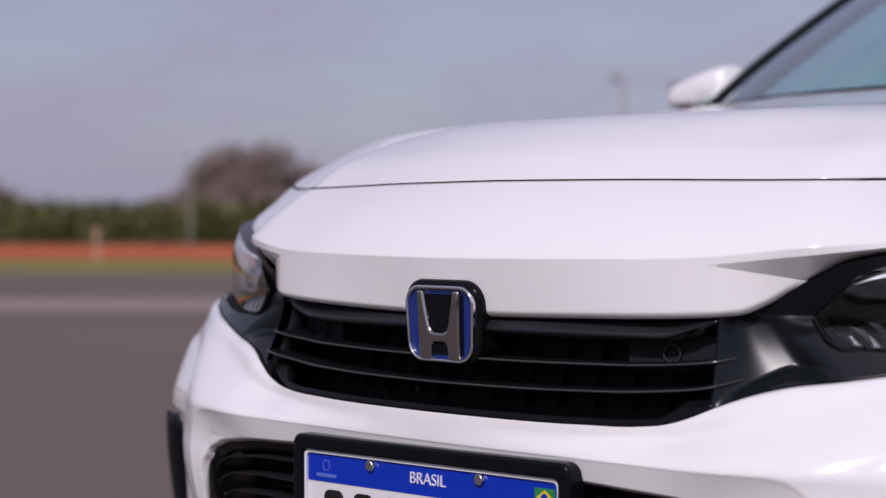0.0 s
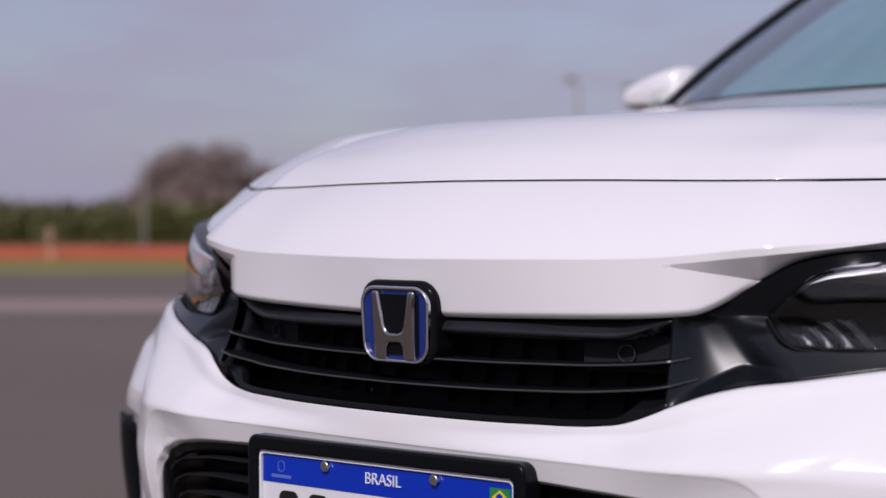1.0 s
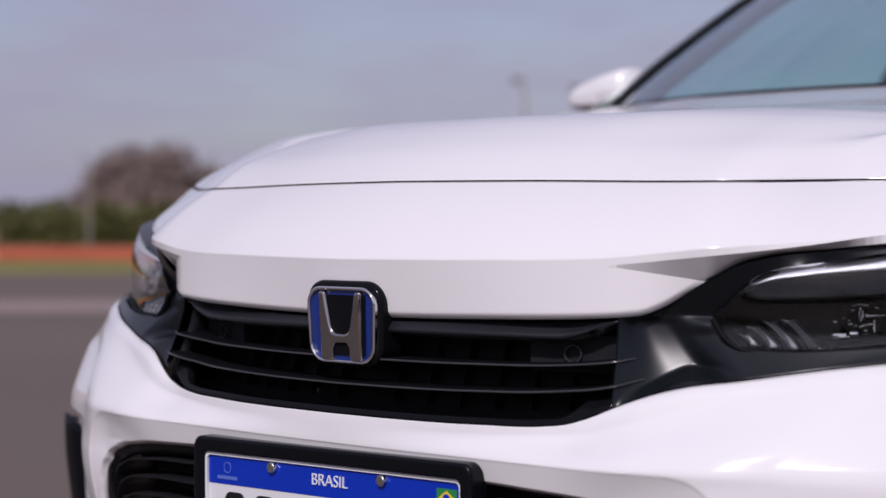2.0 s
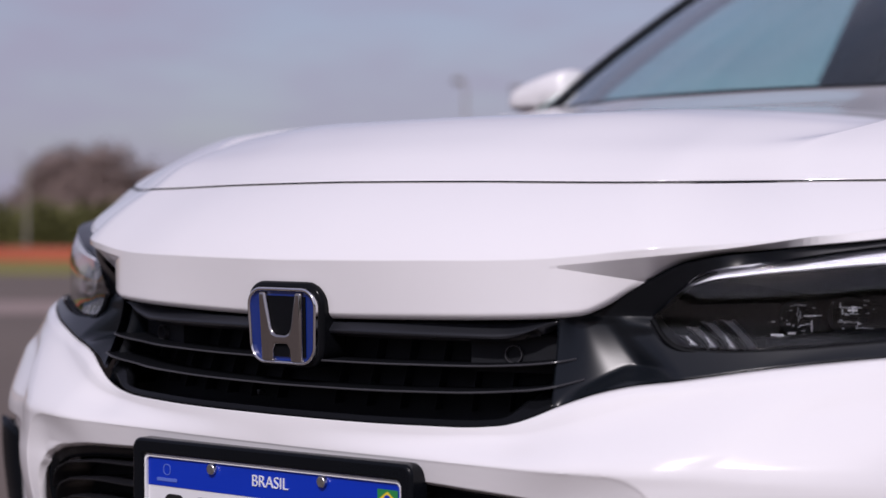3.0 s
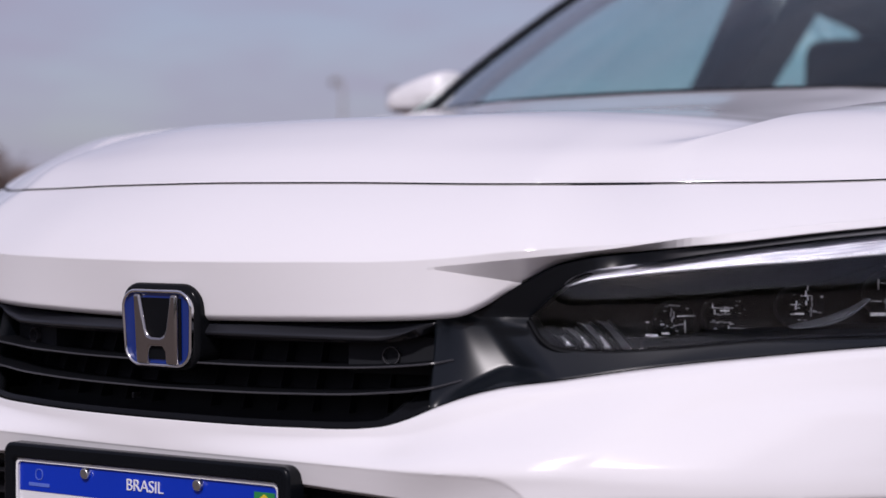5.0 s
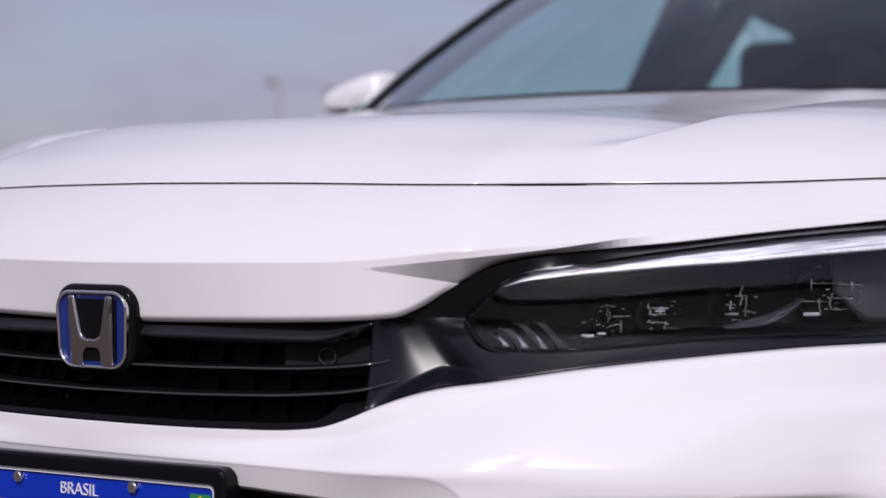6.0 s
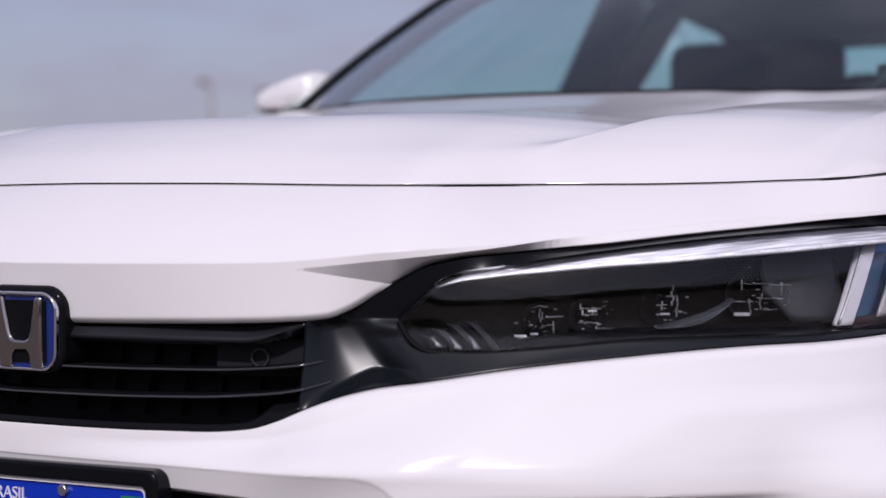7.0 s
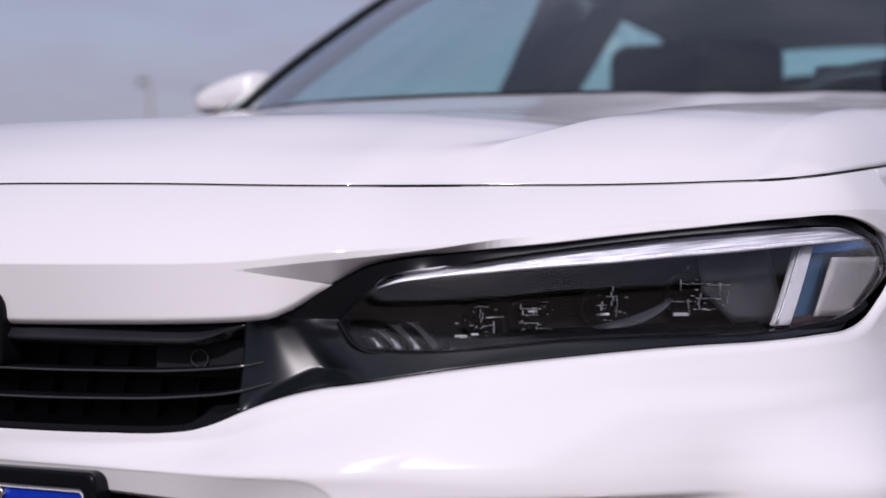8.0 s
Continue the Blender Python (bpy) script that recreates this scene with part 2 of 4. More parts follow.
PLAN = spline([(-0.2, 0.063), (0.0, 0.045), (0.20, 0.063), (0.36, 0.108), (0.50, 0.170), (0.62, 0.245), (0.725, 0.328), (0.812, 0.43),
               (0.866, 0.55), (0.889, 0.70), (0.897, 0.90), (0.90, 1.15), (0.90, 1.6)])[40:]
PLAN_S = np.concatenate([[0], np.cumsum(np.hypot(*np.diff(PLAN, axis=0).T))])
PLAN_N = np.gradient(PLAN, PLAN_S, axis=0)


def plan(s):
    """Place and outward normal of the plan line."""
    a = abs(s)
    x, y = np.interp(a, PLAN_S, PLAN[:, 0]), np.interp(a, PLAN_S, PLAN[:, 1])
    tx, ty = np.interp(a, PLAN_S, PLAN_N[:, 0]), np.interp(a, PLAN_S, PLAN_N[:, 1])
    k = math.copysign(1, s)
    return k * x, y, k * ty, -tx


def smooth(a, b, v):
    t = min(1, max(0, (v - a) / (b - a)))
    return t * t * (3 - 2 * t)


SEAM = along([(0, 0.752), (0.2, 0.751), (0.45, 0.749), (0.6, 0.752), (0.76, 0.754), (0.91, 0.759), (1.0, 0.763), (1.12, 0.774), (1.28, 0.787), (2.2, 0.86)])   # hood gap
CREASE = along([(0, 0.662), (0.18, 0.664), (0.33, 0.668), (0.44, 0.679), (0.56, 0.687), (0.74, 0.706), (1.0, 0.725), (1.5, 0.745), (2.2, 0.77)])
BACK = along([(0, 0.105), (0.3, 0.10), (0.5, 0.072), (0.7, 0.042), (0.85, 0.03), (1.0, 0.025), (1.5, 0.02), (2.2, 0.02)])   # how far the gap lies behind the crease


LOWOUT = along([(0, 0.0), (0.1, 0.004), (0.2, 0.013), (0.3, 0.033), (0.38, 0.049), (0.44, 0.058), (0.55, 0.056), (0.7, 0.044), (0.82, 0.035), (1.0, 0.035), (1.5, 0.035), (3.0, 0.035)])   # swell of the lower bumper
LOWTOP = along([(0, 0.480), (0.25, 0.482), (0.32, 0.488), (0.39, 0.508), (0.45, 0.525), (0.6, 0.575), (0.8, 0.590), (3.0, 0.590)])


def inset(s, z):
    a = abs(s)
    zs, zc = SEAM(s), CREASE(s)
    out = 0.0
    if z > 0.585:      # the lamps and the fender above them lean back
        out += 0.05 * smooth(0.42, 0.62, a) * (1 - 0.75 * smooth(0.84, 1.12, a)) * ((z - 0.585) / 0.12) ** 1.4
    if z > zc:
        k = (z - zc) / (zs - zc)
        return out + BACK(s) * (0.62 * k + 0.38 * k * k)
    under = 0.013 * (1 - smooth(0.35, 0.6, a))
    out += under * min(1.0, (zc - z) / 0.07)
    out -= (under + 0.022) * smooth(0.605, 0.475, z)
    out -= (LOWOUT(s) * smooth(LOWTOP(s), 0.452 - 0.012 * smooth(0.45, 0.7, a), z) + 0.05 * smooth(0.52, 0.43, z) * smooth(0.80, 0.97, a)) * (1 - smooth(0.97, 1.22, a))
    out += 0.05 * smooth(0.40, 0.16, z) * (1 - smooth(0.5, 1.0, a))
    return out


def skin(s, z, off=0.0):
    x, y, nx, ny = plan(s)
    d = off - inset(s, z)
    return Vector((x + nx * d, y + ny * d, z))
# ---- end of skin ----

TOP = along([(0, 0.5945), (0.12, 0.5965), (0.194, 0.5985), (0.262, 0.6005), (0.325, 0.6033), (0.354, 0.6055), (0.373, 0.6084), (0.384, 0.6131), (0.3987, 0.6209),
             (0.4107, 0.6287), (0.4226, 0.6365), (0.4315, 0.6419), (0.4404, 0.6465), (0.4523, 0.6532), (0.470, 0.6622), (0.488, 0.667),
             (0.502, 0.670), (0.562, 0.677), (0.656, 0.687), (0.754, 0.698), (0.865, 0.708), (0.984, 0.718), (1.065, 0.722), (1.114, 0.716),
             (1.158, 0.706), (1.205, 0.689), (1.230, 0.662), (3.0, 0.662)])      # lower edge of the nose
LOW = along([(0, 0.487), (0.2, 0.4880), (0.273, 0.4905), (0.297, 0.4937), (0.32, 0.501), (0.354, 0.5160), (0.388, 0.5285), (0.422, 0.5370), (0.468, 0.5435),
             (0.56, 0.558), (0.678, 0.571), (0.802, 0.581), (0.905, 0.585), (0.99, 0.590), (1.045, 0.5935), (1.103, 0.606), (1.147, 0.623),
             (1.195, 0.644), (1.230, 0.662), (3.0, 0.662)])      # upper edge of the bumper
GRILLE = along([(0, 0.424), (0.25, 0.424), (0.355, 0.416), (0.402, 0.406), (0.430, 0.388), (0.444, 0.36), (0.453, 0.30), (0.459, 0.25), (3.0, 0.25)])
GLASS_TOP = along([(0.40, 0.607), (0.441, 0.607), (0.467, 0.632), (0.481, 0.645), (0.5014, 0.6550), (0.5312, 0.6608), (0.5612, 0.6648), (0.6217, 0.6747), (0.6831, 0.6830),
                   (0.7472, 0.6908), (0.8152, 0.6975), (0.8884, 0.7035), (0.9692, 0.7085), (1.0145, 0.7102), (1.0733, 0.7098), (1.1236, 0.7026), (1.170, 0.694), (1.205, 0.678), (1.216, 0.662), (1.3, 0.662)])
GLASS_LOW = along([(0.40, 0.607), (0.441, 0.607), (0.452, 0.590), (0.467, 0.578), (0.485, 0.574), (0.503, 0.573), (0.589, 0.577), (0.678, 0.585), (0.80, 0.589),
                   (0.906, 0.591), (0.99, 0.597), (1.045, 0.602), (1.10, 0.615), (1.15, 0.633), (1.19, 0.650), (1.216, 0.662), (1.3, 0.662)])
BOTTOM = 0.17
ARCH_Y, ARCH_Z, ARCH_R = 1.02, 0.325, 0.365


def span(a, b, step):
    return [a + (b - a) * i / max(1, round((b - a) / step)) for i in range(max(1, round((b - a) / step)) + 1)]


def rise(a, b, n):
    return [a + (b - a) * i / n for i in range(n + 1)]


def skin_patch(ss, lo, hi, n, off=0.0):
    """A piece of skin between two heights, for the columns ss. off: a number or a function of s and z."""
    f = off if callable(off) else lambda s, z: off
    return sheet([[skin(s, z, f(s, z)) for z in rise(lo(s), hi(s), n)] for s in ss], flip=True)


def mirrored(g):
    v, f = g
    return [Vector((-p[0], p[1], p[2])) for p in v], [q[::-1] for q in f]


car = tagged(new("car"), "pearl white sedan car parked on the asphalt apron", "car")


# nose and bumper skin, one moulded cover
def dart_low(s):
    return max(TOP(s) + 1e-4, min(CREASE(s) - 0.0125, 0.6572 - 0.150 * (abs(s) - 0.340)))


def dart(s):
    a = abs(s)
    q = max(0.0, a - 0.340)
    return -0.25 * q / (1 + (q / 0.12) ** 4) ** 0.25 * (1 - smooth(0.45, 0.69, a))


def dart_top(s):
    return max(dart_low(s) + 1e-4, CREASE(s) - 0.0095 * (1 - smooth(0.42, 0.64, abs(s))))


def below_scoop(s, z):
    a, low = abs(s), TOP(s)
    swell = 0.012 * smooth(0.04, 0.33, a) * (1 - smooth(0.36, 0.425, a))
    roll = 0.007 * (1 - smooth(0.40, 0.44, a)) * max(0.0, 1 - (z - low) / 0.008) ** 2
    return dart(s) - roll + swell * max(0.0, min(1.0, (CREASE(s) - z) / (CREASE(s) - low)))


def in_scoop(s, z):
    up, dn = dart_top(s), dart_low(s)
    k = min(1.0, max(0.0, (up - z) / max(1e-4, up - dn)))
    return below_scoop(s, z) - dart(s) * (1 - k)


ss = sorted({round(v, 5) for v in span(-1.24, 1.24, 0.008)} | {round(k * v, 5) for v in span(1.12, 1.236, 0.004) + span(0.39, 0.474, 0.002) for k in (1, -1)})
def hollow(s, z):
    """How far a point of the bumper lies inside the rounded recess round the plate."""
    r = 0.055
    qx, qz = abs(s) - (0.462 - r), z - (0.4545 - r)
    return -(math.hypot(max(qx, 0.0), max(qz, 0.0)) + min(max(qx, qz), 0.0) - r)


def bumper_off(s, z):
    a, h = abs(s), hollow(s, z)
    gap = LOW(s) - z
    proud = 0.012 * smooth(0.28, 0.38, a) * (1 - smooth(0.95, 1.15, a)) * smooth(0.10, 0.02, gap)      # shoulder below the lamps
    proud -= 0.008 * smooth(0.30, 0.40, a) * max(0.0, 1 - gap / 0.010) ** 2
    c = a - 0.452 - 1.9 * max(0.0, z - 0.467)      # a crisp edge, a hollow beside it, then a flare out to the wheel
    cheek = (-0.06 * min(max(c, 0.0), 0.05) + 0.011 * smooth(0.05, 0.20, c)) * (1 - smooth(0.26, 0.50, c)) * smooth(0.545, 0.515, z) * smooth(0.395, 0.425, z)
    d = proud + cheek - 0.010 * smooth(0.438, 0.428, z) * smooth(0.50, 0.60, a) * (1 - smooth(0.76, 0.86, a))      # shallow intake below the lamp
    if h > 0:
        d -= 0.0008 * smooth(0.0, 0.002, h) + 0.30 * min(h, 0.036)
        d -= 0.010 * smooth(0.005, 0.0, z - GRILLE(s)) * (1 - smooth(0.444, 0.459, a))
    return d


SPLIT = lambda s: max(GRILLE(s), 0.392)
ss_low = sorted({round(v, 5) for v in ss} | {round(q * v, 5) for v in span(0.36, 0.62, 0.003) for q in (1, -1)})
above = skin_patch(ss_low, SPLIT, LOW, 64, bumper_off)
flanks = []
for q in (1, -1):
    cols = [v for v in ss_low if 0.422 <= q * v]
    flanks.append(skin_patch(cols, lambda s: (GRILLE(s) if abs(s) < 0.459 else 0.2), lambda s: max(SPLIT(s), GRILLE(s) + 1e-4), 16, bumper_off))
nose_a = skin_patch(ss, lambda s: TOP(s), dart_low, 32, below_scoop)
nose_b = join(skin_patch(ss, dart_low, dart_top, 8, in_scoop),
              skin_patch(ss, dart_top, lambda s: max(CREASE(s), dart_low(s) + 1e-4), 4, in_scoop))
nose_c = skin_patch(ss, lambda s: max(CREASE(s), dart_low(s) + 1e-4), lambda s: SEAM(s) - 0.0025, 20)
solid(link("front_bumper", welded("front_bumper", *join(above, *flanks)), WHITE, car, "pearl white bumper cover", 40), 0.006)
solid(link("nose_panel", mesh("nose_panel", *nose_c), WHITE, car, "pearl white nose panel under the bonnet", 24), 0.004).modifiers["thickness"].use_rim = False
solid(link("nose_lower_panel", welded("nose_lower_panel", *join(nose_a, nose_b)), WHITE, car, "pearl white lower nose panel with a dart at each end", 9), 0.004)


under = skin_patch(span(-1.0, 1.0, 0.02), lambda s: 0.15, lambda s: 0.205, 5, lambda s, z: -0.004 - 0.02 * smooth(0.21, 0.15, z))
solid(link("bumper_lip", mesh("bumper_lip", *under), SATIN, car, "black plastic chin spoiler"), 0.02)
lowback = skin_patch(span(-0.48, 0.48, 0.02), lambda s: 0.19, lambda s: 0.455, 6, -0.075)
solid(link("lower_grille", mesh("lower_grille", *lowback), MATT, car, "black lower grille insert"), 0.01)


def fin(zf, s0, s1, front, back, full, name, mat, parent, droop=0.0):
    """A slat that follows the skin."""
    cols = span(s0, s1, 0.012)
    rows = []
    for s in cols:
        fr = front(s) if callable(front) else front
        z = zf(s)
        end = min(abs(s - s0), abs(s - s1))
        thick = full * (0.25 + 0.75 * smooth(0.0, 0.04, end))
        rows.append([skin(s, z + thick, back), skin(s, z + thick * 0.9, fr - 0.003), skin(s, z + thick * 0.3, fr), skin(s, z - thick * 0.3, fr),
                     skin(s, z - thick * 0.9, fr - 0.003), skin(s, z - thick - droop, back), skin(s, z + thick, back)])
    v, f = sheet(rows)
    k = len(rows[0])
    f += [tuple(range(k - 1)), tuple(range((len(rows) - 1) * k + k - 2, (len(rows) - 1) * k - 1, -1))]
    return link(name, mesh(name, v, f), mat, parent)


rim = skin_patch(span(-0.457, 0.457, 0.006), lambda s: GRILLE(s) - 0.014, lambda s: GRILLE(s) + 0.001, 3, lambda s, z: -0.021 - 0.6 * (GRILLE(s) - z))
solid(link("lower_grille_rim", mesh("lower_grille_rim", *rim), SATIN, car, "black lower grille rim"), 0.05)
for dz in (0.022, 0.048, 0.075, 0.102, 0.13):
    for k in (-1, 1):
        a, b = (0.20, 0.443 - 0.1 * dz)
        fin(lambda s: GRILLE(s) - dz + 0.16 * dz * smooth(0.2, 0.42, abs(s)), min(k * a, k * b), max(k * a, k * b), -0.022, -0.07, 0.0022, "lower_slat", SLAT, car)
for k in (-1, 1):
    edge = [[skin(k * s, z, o * smooth(0.10, 0.36, z)) for z in rise(0.21, 0.40 - 0.5 * abs(s - 0.90), 10)] for s, o in ((0.85, -0.02), (0.865, 0.010), (0.89, 0.024), (0.925, 0.022), (0.95, -0.02))]
    solid(link("air_curtain_blade", mesh("air_curtain_blade", *sheet(edge, k > 0)), SATIN, car, "black plastic air curtain blade"), 0.006)

# ---- upper grille ----
grille = tagged(new("grille"), "black slatted grille with a gloss black surround")
grille.parent = car
bar = skin_patch(span(-0.345, 0.345, 0.006), lambda s: 0.5790 + 0.0215 * smooth(0.27, 0.345, abs(s)) ** 1.4, lambda s: TOP(s) - 0.0035, 10,
                 lambda s, z: 0.006 * smooth(0.28, 0.35, abs(s)) - 0.002 - 0.6 * max(0.0, z - 0.5835 - 0.016 * smooth(0.27, 0.362, abs(s))) - 0.9 * max(0.0, 0.5825 + 0.017 * smooth(0.27, 0.362, abs(s)) - z))
solid(link("top_bar", mesh("top_bar", *bar), BAR, grille, "satin black upper grille bar", 60), 0.015)
lipz = lambda s: LOW(s) + 0.007 + 0.021 * smooth(0.285, 0.335, abs(s))
lip = skin_patch(span(-0.345, 0.345, 0.006), lambda s: LOW(s) + 0.001, lipz, 4, lambda s, z: -0.006 - 0.5 * (z - LOW(s)))
solid(link("lower_rim", mesh("lower_rim", *lip), BLACK, grille, "black lower grille rim"), 0.02)
mesh_back = skin_patch(span(-0.43, 0.43, 0.02), lambda s: 0.47, lambda s: 0.615, 4, -0.075)
solid(link("backing", mesh("backing", *mesh_back), MATT, grille, "dark grille backing"), 0.01)
FIN1 = along([(0, 0.549), (0.17, 0.550), (0.30, 0.5545), (0.34, 0.559), (0.40, 0.569)])
FIN2 = along([(0, 0.520), (0.18, 0.522), (0.277, 0.526), (0.336, 0.533), (0.40, 0.549)])
for i in range(-7, 8):
    if abs(i) < 1:
        continue
    s = i * 0.0465
    top, bot = 0.586, LOW(s) + 0.010
    rows = [[skin(s + o, z, d) for o, d in ((-0.002, -0.075), (-0.0012, -0.058), (0.0012, -0.058), (0.002, -0.075))] for z in rise(bot, top, 3)]
    link("grille_rib", mesh("grille_rib", *sheet(rows)), MATT, grille)


CHROME_LINE = along([(0.44, 0.634), (0.489, 0.6425), (0.5014, 0.646), (0.5313, 0.6508), (0.5612, 0.6556), (0.6212, 0.6622), (0.682, 0.6674), (0.719, 0.670), (0.8115, 0.678),
                     (0.883, 0.6832), (0.963, 0.689), (1.068, 0.694), (1.2, 0.700)])


def lamp_lean(s, z):
    return 0.05 * smooth(0.42, 0.62, s) * (1 - 0.75 * smooth(0.84, 1.12, s)) * (max(0.0, z - 0.585) / 0.12) ** 1.4


def lens_off(s, z):
    """The lens stands proud of the panel above it: almost upright below, bent back towards the strip and above it."""
    s = abs(s)
    lo, mid = GLASS_LOW(s), CHROME_LINE(s)
    bend = lo + 0.55 * max(1e-3, mid - lo)
    back = -0.02 * (z - lo)
    if z > bend:
        top = min(z, mid)
        back += 0.5 * 0.375 / (mid - bend) * (top - bend) ** 2 if mid > bend else 0.0
        back += 0.37 * max(0.0, z - mid)
    return -0.014 + smooth(0.435, 0.52, s) * (1 - 0.9 * smooth(1.02, 1.17, s)) * (lamp_lean(s, z) - lamp_lean(s, lo) - back)


def valley(z):
    return 0.398 + (0.594 - z) * 0.80


def flat_patch(ss, lo, hi, n):
    """The (s, z) of a patch's points, in the order of skin_patch."""
    return sheet([[(s, z) for z in rise(lo(s), hi(s), n)] for s in ss], True)


def wing_raw(s, z):
    """The trim between grille and lamp: two faces that meet in a valley."""
    a = abs(s)
    vz = valley(z)
    foot = 0.553 - 0.45 * max(0.0, 0.417 - a)
    deep = smooth(foot - 0.012, foot + 0.004, z) * (1 - smooth(0.598, 0.620, z))
    back = 0.16 * max(0.0, min(z, 0.600) - foot) * deep
    base = 0.002 - 0.45 * max(0.0, z - LOW(a) - 0.002) * smooth(0.36, 0.43, a) * (1 - smooth(0.585, 0.607, z))
    tuck = smooth(0.585, 0.610, z) * smooth(0.36, 0.39, a)      # steps back under the nose
    base = base * (1 - tuck) + (0.25 * (z - 0.607) - 0.024) * tuck
    q = min(1.0, max(0.0, (a - 0.345) / (vz - 0.345)))
    fall = 0.25 * q + (0.60 * (q - q * q / 1.2) if q < 0.6 else 0.18)
    face = deep * (0.005 - (vz - 0.345) * fall - back * smooth(0, 0.4, q)) + (1 - deep) * base
    if a < vz:
        return face
    t = 1 - (1 - min(1.0, (a - vz) / 0.04)) ** 1.3
    return face * (1 - t) + base * t


def wing_off(s, z):
    """The same with the valley and the crest rounded."""
    w = 0.007 * smooth(0.35, 0.365, abs(s)) + 0.001
    return sum(wing_raw(abs(s) + w * q / 4, z) * (5 - abs(q)) for q in range(-4, 5)) / 25


for k in (-1, 1):
    cols = span(0.3455, 0.441, 0.0021)
    lo = lambda s: LOW(s) + 0.0015
    hi = lambda s: TOP(s) - 0.0015
    cols2 = sorted(set(span(0.441, 0.52, 0.004) + span(0.52, 1.10, 0.01) + span(1.10, 1.226, 0.004)))
    flat = join(flat_patch(cols, lo, lambda s: min(hi(s), 0.607) if s < 0.3475 else 0.607, 44),
                flat_patch(cols2, lo, lambda s: max(GLASS_LOW(s), lo(s) + 1e-4), 44))
    brow = join(flat_patch([q for q in cols if q >= 0.3475], lambda s: 0.607, lambda s: max(hi(s), 0.6072), 8),
                flat_patch(cols2, lambda s: min(GLASS_TOP(s), hi(s) - 1e-4), hi, 8))
    def brow_off(a, z):
        g = min(1.0, max(0.0, (z - GLASS_TOP(a)) / max(1e-4, hi(a) - GLASS_TOP(a))))
        mix = smooth(0.47, 0.60, a)
        return wing_off(a, z) * (1 - mix) + ((lens_off(a, GLASS_TOP(a)) + 0.001) * (1 - g) - 0.014 * g) * mix
    rows = ([skin(a, z, brow_off(a, z)) for a, z in brow[0]], brow[1])
    solid(link("headlight_brow", welded("headlight_brow", *(rows if k > 0 else mirrored(rows))), BROW, car, "gloss black trim above the headlight", 30), 0.004).modifiers["thickness"].use_rim = False
    for name, inner, mat, label in (("grille_wing", True, WING, "satin black wing beside the grille"), ("headlight_trim", False, WING, "black trim round the headlight")):
        bm = bmesh.new()
        bm.from_mesh(mesh("flat", [(s, z, 0) for s, z in flat[0]], flat[1]))
        bmesh.ops.bisect_plane(bm, geom=bm.verts[:] + bm.edges[:] + bm.faces[:], dist=1e-6, plane_co=(valley(0.592) + 0.020, 0.592, 0),
                               plane_no=(1, 0.80, 0), clear_outer=inner, clear_inner=not inner)
        bm.verts.index_update()
        g = ([skin(v.co.x, v.co.y, wing_off(v.co.x, v.co.y)) for v in bm.verts], [tuple(v.index for v in f.verts) for f in bm.faces])
        bm.free()
        if k < 0:
            g = mirrored(g)
        solid(link(name, welded(name, *g), mat, car, label, 30), 0.004).modifiers["thickness"].use_rim = False

# slats, whose ends lie on the wings
for zf, end in ((FIN1, 0.364), (FIN2, 0.374)):
    def fin_front(s):
        a = abs(s)
        inner = -0.0085 + 0.0150 * smooth(0.27, 0.345, a)
        return inner if a < 0.346 else wing_off(a, zf(a)) + 0.0040 * (1 - smooth(0.346, end, a))
    fin(zf, -end, end, fin_front, -0.055, 0.0012, "slat", INLAY, grille, 0.003)
    # lighter bead paints the highlight on the slat's front; the slat itself stays black
    nose = [skin(s, zf(abs(s)) - 0.0003, fin_front(s) + 0.0004) for s in span(-end + 0.002, end - 0.002, 0.006)]
    link("slat_highlight", mesh("slat_highlight", *rod(nose, 0.0012, 8)), SLATEDGE, grille, "lighter bead for the highlight on the slat's front", 30)

p = skin(-0.067, 0.504, -0.052)
link("grille_clip", mesh("grille_clip", *block(0.004, 0.012, 0.006, p, 0.001)), SLATEDGE, grille, "small grey retaining clip")

# side walls of the grille's opening
for k in (-1, 1):
    rows = [[skin(k * 0.3450, z, d) for d in rise(-0.008, -0.078, 4)] for z in rise(0.495, 0.612, 6)]
    solid(link("grille_cheek", mesh("grille_cheek", *sheet(rows, k < 0)), SATIN, grille, "black side wall of the grille"), 0.003)

# parking sensors
for k in (-1, 1):
    p = skin(k * 0.286, 0.563, -0.030)
    n = (skin(k * 0.286, 0.563, 0.0) - p).normalized()
    turn = Matrix.Translation(p) @ n.to_track_quat("-Y", "Z").to_matrix().to_4x4()
    plate = slab(round_rect(0.10, 0.040, 0.006), 0.03, turn @ Matrix.Translation((0, 0.006, 0)))
    sensor = link("parking_sensor", mesh("parking_sensor", *plate), MATT, car, "round parking sensor in a black bracket")
    link("ring", mesh("ring", *ring(round_rect(0.0195, 0.0195, 0.0096, 8), round_rect(0.0175, 0.0175, 0.0086, 8), 0.006, turn)), SLATEDGE, sensor)

# ---- emblem ----
EM = pose(0.0045, 0.046, 0.586, 3)
emblem = tagged(new("emblem"), "chrome and blue maker's emblem in a black holder")
emblem.parent = car
rounded(link("holder", mesh("holder", *slab(round_rect(0.118, 0.099, 0.026, 8, 0.07), 0.045, EM @ Matrix.Translation((-0.001, 0.0, 0.0005)))), BLACK, emblem, "black holder"), 0.006, 3)
rounded(link("frame", mesh("frame", *ring(round_rect(0.107, 0.087, 0.022, 10, 0.08), round_rect(0.0995, 0.0795, 0.0185, 10, 0.08), 0.012, EM @ Matrix.Translation((0, -0.006, 0)))), CHROME, emblem, "chrome frame"), 0.0015)
